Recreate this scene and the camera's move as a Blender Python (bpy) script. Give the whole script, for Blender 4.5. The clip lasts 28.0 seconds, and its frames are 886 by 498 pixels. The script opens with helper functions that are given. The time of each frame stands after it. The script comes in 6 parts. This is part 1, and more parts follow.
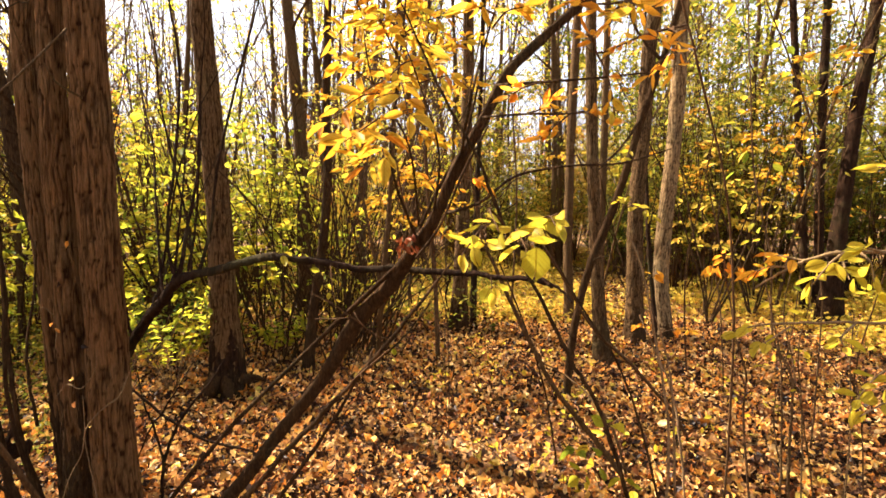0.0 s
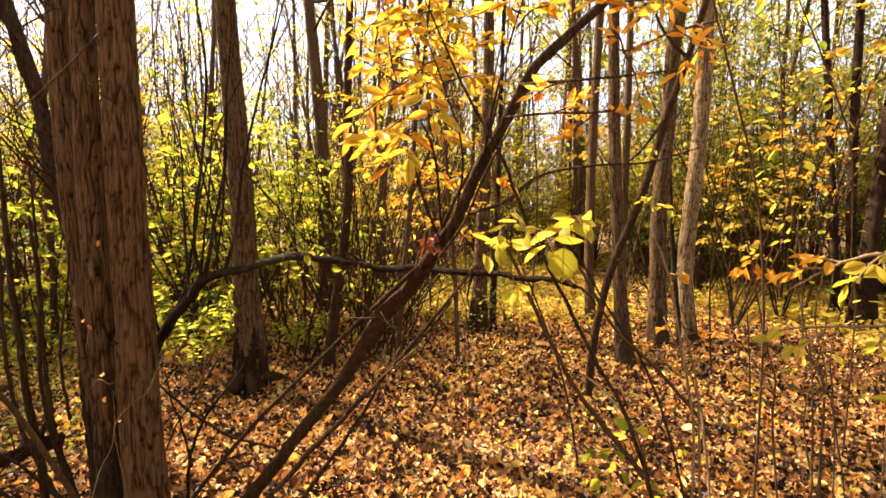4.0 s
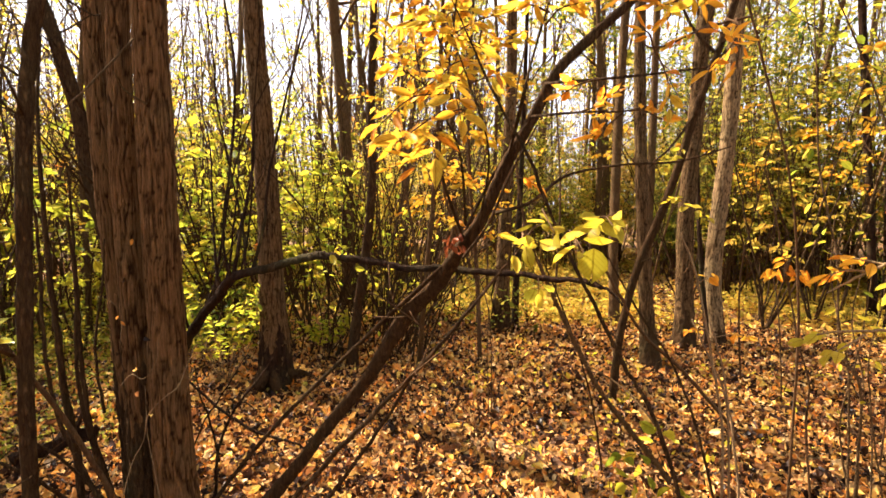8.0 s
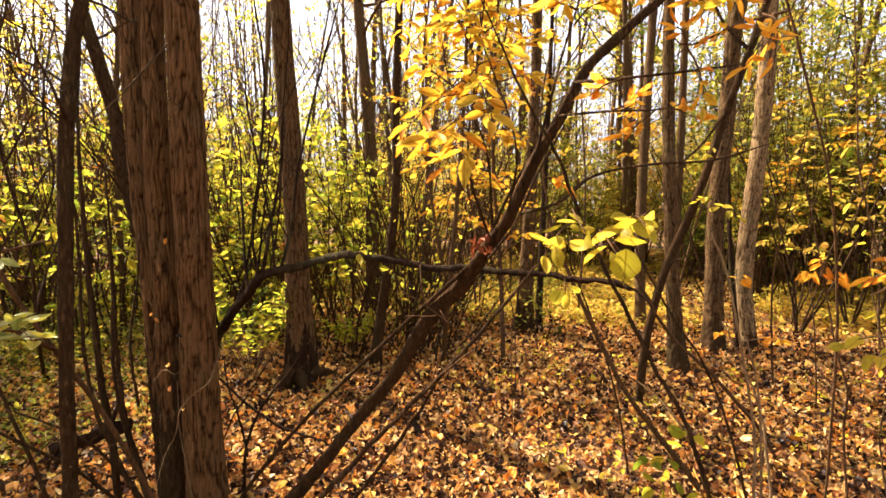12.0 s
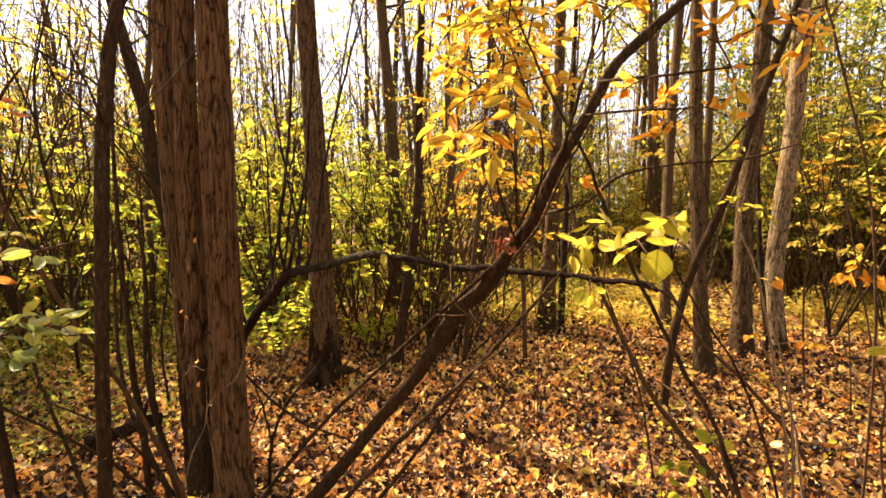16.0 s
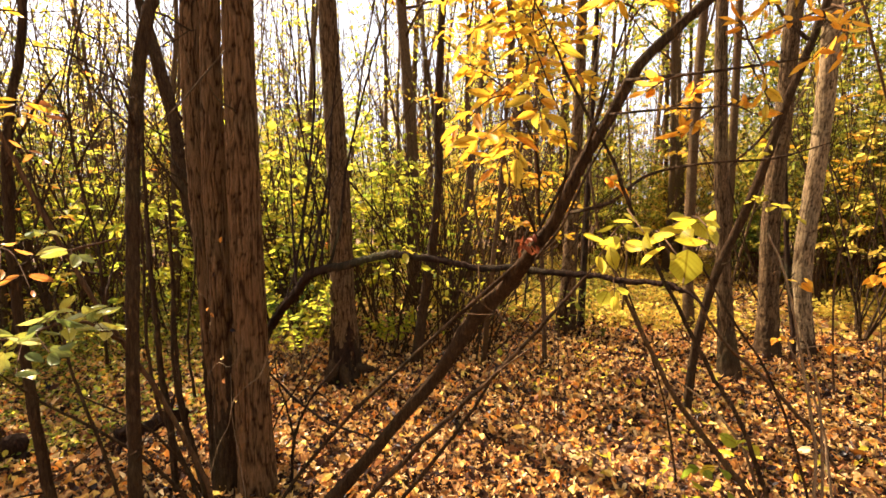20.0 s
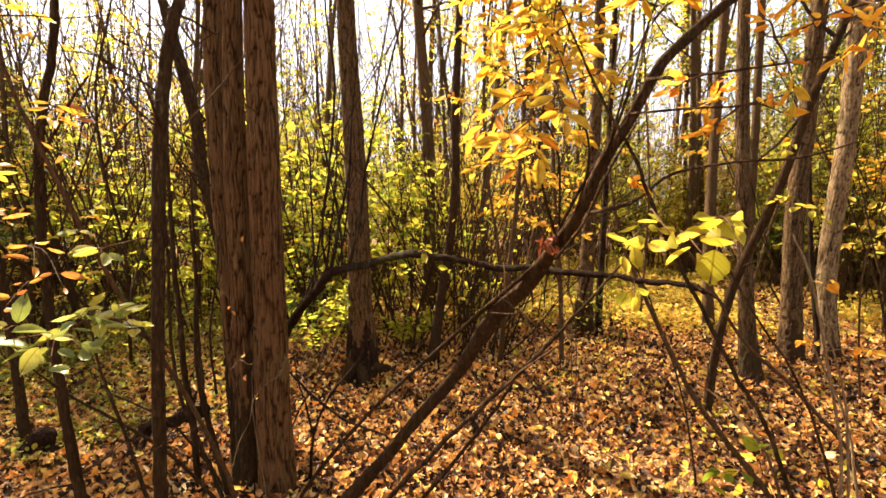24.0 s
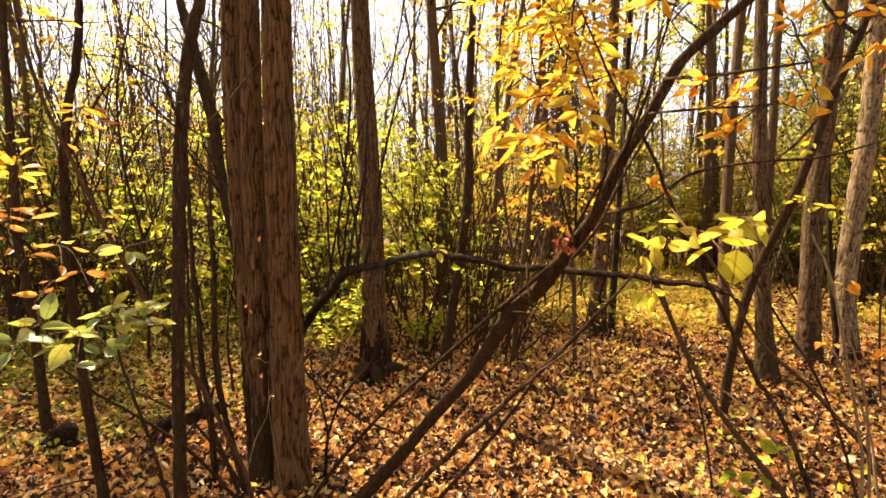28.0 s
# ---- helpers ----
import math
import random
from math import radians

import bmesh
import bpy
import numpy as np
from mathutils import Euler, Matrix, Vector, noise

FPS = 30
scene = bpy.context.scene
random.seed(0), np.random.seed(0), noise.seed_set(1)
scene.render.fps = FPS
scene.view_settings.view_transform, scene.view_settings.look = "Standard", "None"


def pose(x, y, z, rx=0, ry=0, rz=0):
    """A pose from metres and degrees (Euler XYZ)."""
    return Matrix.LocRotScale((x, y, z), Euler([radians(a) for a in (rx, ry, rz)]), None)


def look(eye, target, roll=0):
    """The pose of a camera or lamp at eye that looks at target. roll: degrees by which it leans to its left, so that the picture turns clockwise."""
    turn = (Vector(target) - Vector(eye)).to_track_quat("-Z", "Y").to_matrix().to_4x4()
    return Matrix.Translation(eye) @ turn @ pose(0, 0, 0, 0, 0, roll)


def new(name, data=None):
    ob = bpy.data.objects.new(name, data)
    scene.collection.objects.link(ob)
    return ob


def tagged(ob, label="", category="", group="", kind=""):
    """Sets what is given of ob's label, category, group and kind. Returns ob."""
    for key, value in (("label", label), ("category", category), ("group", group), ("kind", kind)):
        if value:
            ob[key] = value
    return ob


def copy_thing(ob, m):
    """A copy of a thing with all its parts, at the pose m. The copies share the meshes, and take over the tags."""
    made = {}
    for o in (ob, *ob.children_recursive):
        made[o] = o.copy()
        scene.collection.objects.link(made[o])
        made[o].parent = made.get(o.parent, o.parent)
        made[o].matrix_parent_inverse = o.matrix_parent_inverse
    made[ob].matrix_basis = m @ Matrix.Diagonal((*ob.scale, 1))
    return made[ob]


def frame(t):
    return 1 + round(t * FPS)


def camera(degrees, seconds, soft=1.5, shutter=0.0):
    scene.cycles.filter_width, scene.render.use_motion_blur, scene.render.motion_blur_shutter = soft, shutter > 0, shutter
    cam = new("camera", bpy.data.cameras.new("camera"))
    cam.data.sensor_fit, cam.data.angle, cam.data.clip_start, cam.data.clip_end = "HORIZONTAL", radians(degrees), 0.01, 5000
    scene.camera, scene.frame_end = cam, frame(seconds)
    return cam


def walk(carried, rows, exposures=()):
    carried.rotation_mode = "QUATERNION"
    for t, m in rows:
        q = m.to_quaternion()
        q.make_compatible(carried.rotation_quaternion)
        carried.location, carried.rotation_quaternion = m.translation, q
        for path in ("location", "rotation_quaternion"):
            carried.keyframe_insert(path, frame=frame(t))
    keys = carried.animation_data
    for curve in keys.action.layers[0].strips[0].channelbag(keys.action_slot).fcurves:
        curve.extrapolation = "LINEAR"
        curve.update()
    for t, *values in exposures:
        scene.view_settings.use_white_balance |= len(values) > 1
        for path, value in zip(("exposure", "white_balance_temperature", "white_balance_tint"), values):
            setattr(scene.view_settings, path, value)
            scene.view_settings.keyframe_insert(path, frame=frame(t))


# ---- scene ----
cam = camera(84.3, 28.0, soft=1.6)
PATH = [
    (0, pose(-0.0000, 0.0000, 1.6, 85.10, 0, 0.000)),
    (0.5, pose(-0.0013, 0.0002, 1.6, 85.10, 0, 0.269)),
    (1, pose(-0.0026, 0.0004, 1.6, 85.10, 0, 0.510)),
    (1.5, pose(-0.0039, 0.0005, 1.6, 85.10, 0, 0.789)),
    (2, pose(-0.0052, 0.0006, 1.6, 85.10, 0, 1.059)),
    (2.5, pose(-0.0065, 0.0007, 1.6, 85.10, 0, 1.349)),
    (3, pose(-0.0078, 0.0007, 1.6, 85.10, 0, 1.640)),
    (3.5, pose(-0.0092, 0.0007, 1.6, 85.10, 0, 1.929)),
    (5.5, pose(-0.0146, 0.0003, 1.6, 85.10, 0, 3.181)),
    (6, pose(-0.0159, 0.0001, 1.6, 85.10, 0, 3.470)),
    (7, pose(-0.0187, -0.0004, 1.6, 85.10, 0, 4.076)),
    (8, pose(-0.0215, -0.0011, 1.6, 85.10, 0, 4.739)),
    (9, pose(-0.0243, -0.0019, 1.6, 85.10, 0, 5.396)),
    (10, pose(-0.0271, -0.0029, 1.6, 85.10, 0, 6.073)),
    (11, pose(-0.0300, -0.0040, 1.6, 85.10, 0, 6.731)),
    (12, pose(-0.0329, -0.0053, 1.6, 85.10, 0, 7.382)),
    (12.5, pose(-0.0343, -0.0060, 1.6, 85.10, 0, 7.706)),
    (14.5, pose(-0.0402, -0.0091, 1.6, 85.10, 0, 8.944)),
    (15, pose(-0.0417, -0.0100, 1.6, 85.10, 0, 9.254)),
    (16, pose(-0.0447, -0.0118, 1.6, 85.10, 0, 9.812)),
    (17, pose(-0.0478, -0.0139, 1.6, 85.10, 0, 10.338)),
    (18, pose(-0.0508, -0.0160, 1.6, 85.10, 0, 10.874)),
    (19, pose(-0.0539, -0.0183, 1.6, 85.10, 0, 11.399)),
    (20, pose(-0.0570, -0.0208, 1.6, 85.10, 0, 11.940)),
    (21, pose(-0.0602, -0.0234, 1.6, 85.10, 0, 12.429)),
    (21.5, pose(-0.0618, -0.0248, 1.6, 85.10, 0, 12.668)),
    (23.5, pose(-0.0682, -0.0306, 1.6, 85.10, 0, 13.507)),
    (24, pose(-0.0698, -0.0322, 1.6, 85.10, 0, 13.715)),
    (25, pose(-0.0731, -0.0354, 1.6, 85.10, 0, 14.102)),
    (26, pose(-0.0763, -0.0388, 1.6, 85.10, 0, 14.442)),
    (27, pose(-0.0797, -0.0423, 1.6, 85.10, 0, 14.751)),
    (28, pose(-0.0830, -0.0460, 1.6, 85.10, 0, 15.050)),
]
walk(cam, PATH, [(0, 2.72, 6250, 13)])

# ---- light ----
SUN_LEFT, SUN_UP = 61.0, 46.0
world = bpy.data.worlds.new("sky")
scene.world = world
world.use_nodes = True
wn = world.node_tree.nodes
sky = wn.new("ShaderNodeTexSky")
sky.sky_type, sky.sun_disc = "NISHITA", False
sky.sun_elevation, sky.sun_rotation = radians(SUN_UP), radians(360 - SUN_LEFT)
sky.air_density, sky.dust_density, sky.ozone_density = 0.75, 4.0, 1.0
wn["Background"].inputs["Strength"].default_value = 0.061
pale = wn.new("ShaderNodeMix")
pale.data_type = "RGBA"
pale.inputs["Factor"].default_value = 0.72  # a thin milky veil of high cloud over the blue
pale.inputs["B"].default_value = (5.0, 4.95, 4.9, 1)
wl = world.node_tree.links
wl.new(sky.outputs["Color"], pale.inputs["A"])
wl.new(pale.outputs["Result"], wn["Background"].inputs["Color"])

sun = new("sun", bpy.data.lights.new("sun", "SUN"))
sun.data.energy, sun.data.angle, sun.data.color = 4.8, radians(0.6), (1.0, 0.835, 0.62)
sx, sy = -math.sin(radians(SUN_LEFT)), math.cos(radians(SUN_LEFT))
sun.matrix_world = look((sx * 40, sy * 40, 40 * math.tan(radians(SUN_UP))), (0, 0, 0))

# ---- materials ----


def material(name, rough=0.85):
    m = bpy.data.materials.new(name)
    m.use_nodes = True
    n, l = m.node_tree.nodes, m.node_tree.links
    n["Principled BSDF"].inputs["Roughness"].default_value = rough
    n["Principled BSDF"].inputs["Specular IOR Level"].default_value = 0.25
    return m, n, l, n["Principled BSDF"]


def ramp(n, stops, hard=False):
    r = n.new("ShaderNodeValToRGB")
    e = r.color_ramp.elements
    while len(e) < len(stops):
        e.new(0.5)
    for i, (p, c) in enumerate(stops):
        e[i].position, e[i].color = p, (*c, 1)
    if hard:
        r.color_ramp.interpolation = "CONSTANT"
    return r


def bark(name, dark, light, moss, grain=14.0, stretch=0.16, depth=0.6, split=0.4):
    """Furrowed bark: long vertical ridges, blotches of grey and a breath of moss."""
    m, n, l, bsdf = material(name, 0.95)
    bsdf.inputs["Specular IOR Level"].default_value = 0.04
    tc = n.new("ShaderNodeTexCoord")
    mp = n.new("ShaderNodeMapping")
    mp.inputs["Scale"].default_value = (grain, grain, grain * stretch)
    l.new(tc.outputs["Object"], mp.inputs["Vector"])
    fine = n.new("ShaderNodeTexNoise")
    fine.inputs["Scale"].default_value, fine.inputs["Detail"].default_value, fine.inputs["Roughness"].default_value = 2.2, 6.0, 0.7
    l.new(mp.outputs["Vector"], fine.inputs["Vector"])
    crack = n.new("ShaderNodeTexNoise")
    crack.inputs["Scale"].default_value, crack.inputs["Detail"].default_value, crack.inputs["Roughness"].default_value = 2.4, 8.0, 0.72
    l.new(mp.outputs["Vector"], crack.inputs["Vector"])
    gap = n.new("ShaderNodeMath")
    gap.operation = "SUBTRACT"
    gap.inputs[1].default_value = 0.5
    l.new(crack.outputs["Fac"], gap.inputs[0])
    ridge = n.new("ShaderNodeMath")
    ridge.operation = "ABSOLUTE"
    l.new(gap.outputs["Value"], ridge.inputs[0])
    furrow = ramp(n, [(0.0, (0, 0, 0)), (0.085, (1, 1, 1))])
    l.new(ridge.outputs["Value"], furrow.inputs["Fac"])
    tone = ramp(n, [(0.3, dark), (0.72, light)])
    l.new(fine.outputs["Fac"], tone.inputs["Fac"])
    blot = n.new("ShaderNodeTexNoise")
    blot.inputs["Scale"].default_value, blot.inputs["Detail"].default_value = 3.2, 4.0
    l.new(tc.outputs["Object"], blot.inputs["Vector"])
    bf = ramp(n, [(0.5, (0, 0, 0)), (0.75, (0.5, 0.5, 0.5))])
    l.new(blot.outputs["Fac"], bf.inputs["Fac"])
    mix = n.new("ShaderNodeMix")
    mix.data_type = "RGBA"
    l.new(bf.outputs["Color"], mix.inputs["Factor"])
    l.new(tone.outputs["Color"], mix.inputs["A"])
    mix.inputs["B"].default_value = (*moss, 1)
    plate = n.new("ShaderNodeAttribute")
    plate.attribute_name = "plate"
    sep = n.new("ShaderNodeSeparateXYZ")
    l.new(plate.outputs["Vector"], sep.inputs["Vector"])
    plate_tone = ramp(n, [(0.22, (0.26, 0.21, 0.18)), (0.55, (0.80, 0.77, 0.74)), (0.92, (1.35, 1.34, 1.32))])
    l.new(sep.outputs["X"], plate_tone.inputs["Fac"])
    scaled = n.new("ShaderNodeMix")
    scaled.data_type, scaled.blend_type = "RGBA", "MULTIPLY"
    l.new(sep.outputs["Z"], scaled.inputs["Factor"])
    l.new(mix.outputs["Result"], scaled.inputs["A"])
    l.new(plate_tone.outputs["Color"], scaled.inputs["B"])
    dk = n.new("ShaderNodeMix")
    dk.data_type, dk.blend_type = "RGBA", "MULTIPLY"
    dk.inputs["Factor"].default_value = split
    l.new(scaled.outputs["Result"], dk.inputs["A"])
    l.new(furrow.outputs["Color"], dk.inputs["B"])
    l.new(dk.outputs["Result"], bsdf.inputs["Base Color"])
    hgt = n.new("ShaderNodeMath")
    hgt.operation = "MULTIPLY_ADD"
    hgt.inputs[1].default_value = 0.7
    l.new(fine.outputs["Fac"], hgt.inputs[0])
    l.new(furrow.outputs["Color"], hgt.inputs[2])
    bump = n.new("ShaderNodeBump")
    bump.inputs["Strength"].default_value, bump.inputs["Distance"].default_value = depth, 0.012
    l.new(hgt.outputs["Value"], bump.inputs["Height"])
    l.new(bump.outputs["Normal"], bsdf.inputs["Normal"])
    return m


def leafy(name, stops, thin=0.5, gloss=0.01, mottled=0.35):
    """Thin leaves that let the sun through; every leaf takes its own tint, with spots and browned patches."""
    m, n, l, bsdf = material(name, 0.5 - gloss)
    bsdf.inputs["Specular IOR Level"].default_value = 0.06 + gloss * 3.5
    geo = n.new("ShaderNodeNewGeometry")
    tint = ramp(n, stops)
    info = n.new("ShaderNodeObjectInfo")
    both = n.new("ShaderNodeMath")
    both.operation = "ADD"
    l.new(geo.outputs["Random Per Island"], both.inputs[0])
    l.new(info.outputs["Random"], both.inputs[1])
    part_of = n.new("ShaderNodeMath")
    part_of.operation = "FRACT"
    l.new(both.outputs["Value"], part_of.inputs[0])
    l.new(part_of.outputs["Value"], tint.inputs["Fac"])
    tc = n.new("ShaderNodeTexCoord")
    spot = n.new("ShaderNodeTexNoise")
    spot.inputs["Scale"].default_value, spot.inputs["Detail"].default_value = 45.0, 3.0
    l.new(tc.outputs["Object"], spot.inputs["Vector"])
    sf = ramp(n, [(0.35, (0.55, 0.42, 0.3)), (0.6, (1, 1, 1))])
    l.new(spot.outputs["Fac"], sf.inputs["Fac"])
    mul = n.new("ShaderNodeMix")
    mul.data_type, mul.blend_type = "RGBA", "MULTIPLY"
    mul.inputs["Factor"].default_value = mottled
    l.new(tint.outputs["Color"], mul.inputs["A"])
    l.new(sf.outputs["Color"], mul.inputs["B"])
    blade = n.new("ShaderNodeAttribute")
    blade.attribute_name = "blade"
    xyz = n.new("ShaderNodeSeparateXYZ")
    l.new(blade.outputs["Vector"], xyz.inputs["Vector"])

    def calc(op, a, c):
        q = n.new("ShaderNodeMath")
        q.operation = op
        for k, v in enumerate((a, c)):
            if v is None:
                continue
            if isinstance(v, float):
                q.inputs[k].default_value = v
            else:
                l.new(v, q.inputs[k])
        return q.outputs["Value"]

    across = calc("ABSOLUTE", calc("SUBTRACT", xyz.outputs["X"], 1.0), None)
    slant = calc("SUBTRACT", calc("MULTIPLY", xyz.outputs["Y"], 46.0), calc("MULTIPLY", across, 17.0))
    side_vein = calc("GREATER_THAN", calc("SINE", slant, None), 0.86)
    midrib = calc("LESS_THAN", across, 0.06)
    vein = calc("MULTIPLY", calc("MAXIMUM", midrib, calc("MULTIPLY", side_vein, 0.45)), xyz.outputs["Z"])
    dim = n.new("ShaderNodeMix")
    dim.data_type, dim.blend_type = "RGBA", "MULTIPLY"
    dim.inputs["B"].default_value = (0.62, 0.55, 0.45, 1)
    l.new(vein, dim.inputs["Factor"])
    l.new(mul.outputs["Result"], dim.inputs["A"])
    mul = dim
    l.new(mul.outputs["Result"], bsdf.inputs["Base Color"])
    tr = n.new("ShaderNodeBsdfTranslucent")
    l.new(mul.outputs["Result"], tr.inputs["Color"])
    sh = n.new("ShaderNodeMixShader")
    sh.inputs["Fac"].default_value = thin
    l.new(bsdf.outputs["BSDF"], sh.inputs[1])
    l.new(tr.outputs["BSDF"], sh.inputs[2])
    l.new(sh.outputs["Shader"], n["Material Output"].inputs["Surface"])
    return m


def earth():
    """Damp humus under a felt of old leaves."""
    m, n, l, bsdf = material("forest_floor", 0.95)
    tc = n.new("ShaderNodeTexCoord")
    v = n.new("ShaderNodeTexVoronoi")
    v.inputs["Scale"].default_value = 17.0
    l.new(tc.outputs["Object"], v.inputs["Vector"])
    tint = ramp(n, [(0.0, (0.012, 0.006, 0.003)), (0.3, (0.05, 0.022, 0.009)), (0.55, (0.17, 0.085, 0.03)), (0.8, (0.32, 0.17, 0.055)), (1.0, (0.09, 0.042, 0.016))])
    l.new(v.outputs["Color"], tint.inputs["Fac"])
    big = n.new("ShaderNodeTexNoise")
    big.inputs["Scale"].default_value, big.inputs["Detail"].default_value = 0.7, 5.0
    l.new(tc.outputs["Object"], big.inputs["Vector"])
    green = ramp(n, [(0.5, (0, 0, 0)), (0.75, (0.3, 0.3, 0.3))])
    l.new(big.outputs["Fac"], green.inputs["Fac"])
    mix = n.new("ShaderNodeMix")
    mix.data_type = "RGBA"
    mix.inputs["B"].default_value = (0.20, 0.17, 0.03, 1)
    l.new(green.outputs["Color"], mix.inputs["Factor"])
    l.new(tint.outputs["Color"], mix.inputs["A"])
    l.new(mix.outputs["Result"], bsdf.inputs["Base Color"])
    bump = n.new("ShaderNodeBump")
    bump.inputs["Strength"].default_value, bump.inputs["Distance"].default_value = 0.9, 0.03
    l.new(v.outputs["Distance"], bump.inputs["Height"])
    l.new(bump.outputs["Normal"], bsdf.inputs["Normal"])
    return m


BARK_RED = bark("furrowed_red_brown_bark", (0.106, 0.052, 0.021), (0.208, 0.115, 0.050), (0.14, 0.094, 0.044), 46.0, 0.13, 0.8, 0.25)
BARK_GREY = bark("grey_brown_bark", (0.078, 0.043, 0.019), (0.185, 0.112, 0.053), (0.13, 0.10, 0.045), 40.0, 0.25, 0.8, 0.35)
BARK_TAN = bark("tan_bark", (0.054, 0.031, 0.014), (0.160, 0.099, 0.047), (0.11, 0.084, 0.04), 34.0, 0.3, 0.7, 0.45)
BARK_PALE = bark("pale_ash_bark", (0.075, 0.047, 0.024), (0.250, 0.172, 0.090), (0.13, 0.11, 0.06), 22.0, 0.55, 0.4, 0.15)
BARK_BROWN = bark("brown_bark", (0.026, 0.014, 0.0065), (0.110, 0.062, 0.029), (0.070, 0.060, 0.028), 34.0, 0.2, 0.8)
BARK_DARK = bark("dark_bark", (0.014, 0.007, 0.004), (0.060, 0.032, 0.018), (0.07, 0.07, 0.03), 18.0, 0.2, 0.8)
BARK_TWIG = bark("twig_bark", (0.038, 0.019, 0.009), (0.130, 0.072, 0.034), (0.092, 0.066, 0.030), 40.0, 0.25, 0.3)
BARK_DRY = bark("dry_pale_twig_bark", (0.13, 0.078, 0.040), (0.29, 0.190, 0.100), (0.20, 0.15, 0.07), 40.0, 0.25, 0.3)

GOLD = leafy("golden_leaves", [(0.0, (0.54, 0.20, 0.016)), (0.2, (0.59, 0.31, 0.022)), (0.6, (0.61, 0.37, 0.028)), (1.0, (0.53, 0.40, 0.04))], 0.58)
AMBER = leafy("amber_leaves", [(0.0, (0.68, 0.24, 0.02)), (0.4, (0.80, 0.38, 0.03)), (1.0, (0.82, 0.50, 0.05))], 0.65)
LEMON = leafy("lemon_leaves", [(0.0, (0.38, 0.34, 0.025)), (0.5, (0.52, 0.43, 0.032)), (1.0, (0.60, 0.46, 0.04))], 0.6, 0.03)
SAGE = leafy("pale_sage_leaves", [(0.0, (0.13, 0.17, 0.04)), (0.4, (0.27, 0.28, 0.045)), (0.75, (0.42, 0.37, 0.05)), (1.0, (0.33, 0.35, 0.18))], 0.4, 0.1)
LIME = leafy("yellow_green_leaves", [(0.0, (0.17, 0.24, 0.022)), (0.3, (0.36, 0.38, 0.030)), (0.75, (0.56, 0.51, 0.040)), (1.0, (0.64, 0.46, 0.045))], 0.7)
YELLOW = leafy("yellow_leaves", [(0.0, (0.28, 0.26, 0.035)), (0.3, (0.52, 0.41, 0.055)), (0.7, (0.66, 0.49, 0.075)), (1.0, (0.68, 0.38, 0.06))], 0.65)
GREEN = leafy("late_green_leaves", [(0.0, (0.045, 0.085, 0.014)), (0.5, (0.115, 0.165, 0.022)), (0.85, (0.26, 0.26, 0.03)), (1.0, (0.50, 0.40, 0.05))], 0.5)
MIXED = leafy("autumn_leaves", [(0.0, (0.13, 0.16, 0.02)), (0.3, (0.40, 0.34, 0.03)), (0.6, (0.68, 0.46, 0.04)), (0.85, (0.70, 0.32, 0.03)), (1.0, (0.45, 0.14, 0.03))], 0.55)
LITTER = leafy("fallen_leaves", [(0.0, (0.012, 0.006, 0.004)), (0.34, (0.05, 0.020, 0.009)), (0.45, (0.26, 0.10, 0.035)), (0.57, (0.50, 0.28, 0.10)), (0.68, (0.62, 0.23, 0.03)), (0.79, (0.68, 0.45, 0.11)), (0.90, (0.55, 0.32, 0.11)), (1.0, (0.64, 0.48, 0.23))], 0.25, 0.03, 0.5)
COPPER = leafy("copper_leaves", [(0.0, (0.30, 0.085, 0.02)), (0.5, (0.48, 0.18, 0.035)), (1.0, (0.60, 0.32, 0.05))], 0.45, 0.05)
BLACKISH = leafy("near_black_leaves", [(0.0, (0.010, 0.006, 0.005)), (0.7, (0.030, 0.016, 0.011)), (1.0, (0.09, 0.045, 0.025))], 0.1, 0.05)
RUST = leafy("rust_red_leaves", [(0.0, (0.07, 0.015, 0.008)), (0.6, (0.17, 0.045, 0.015)), (1.0, (0.32, 0.10, 0.03))], 0.3)
OLIVE = leafy("olive_leaves", [(0.0, (0.09, 0.11, 0.017)), (0.35, (0.22, 0.23, 0.027)), (0.7, (0.38, 0.35, 0.035)), (0.92, (0.52, 0.40, 0.04)), (1.0, (0.58, 0.33, 0.04))], 0.65)
HAZY = leafy("far_twigs_and_leaves", [(0.0, (0.12, 0.085, 0.055)), (0.35, (0.22, 0.17, 0.10)), (0.6, (0.25, 0.24, 0.08)), (0.85, (0.36, 0.32, 0.09)), (1.0, (0.42, 0.26, 0.09))], 0.5, 0.0, 0.2)
GOLD_LITTER = leafy("fallen_golden_leaves", [(0.0, (0.05, 0.026, 0.010)), (0.25, (0.30, 0.17, 0.05)), (0.45, (0.62, 0.40, 0.08)), (0.7, (0.74, 0.56, 0.11)), (0.85, (0.50, 0.46, 0.08)), (1.0, (0.72, 0.42, 0.07))], 0.3, 0.03, 0.4)
EARTH = earth()

# ---- kit ----
RNG = np.random.default_rng(11)


def mesh_of(name, verts, faces, smooth=True):
    me = bpy.data.meshes.new(name)
    me.from_pydata([tuple(v) for v in verts], [], faces)
    if smooth:
        me.polygons.foreach_set("use_smooth", [True] * len(me.polygons))
    me.update()
    return me


def with_veins(me, count):
    """Stores, for leaves of the fine form, where each vertex lies across and along its leaf (shifted by one)."""
    at = me.attributes.new("blade", "FLOAT_VECTOR", "POINT")
    flat = np.tile(np.stack([FINE[:, 0] * 4 + 1, FINE[:, 1] + 1, np.ones(len(FINE))], 1), (count, 1))
    at.data.foreach_set("vector", flat.astype(np.float32).ravel())
    return me


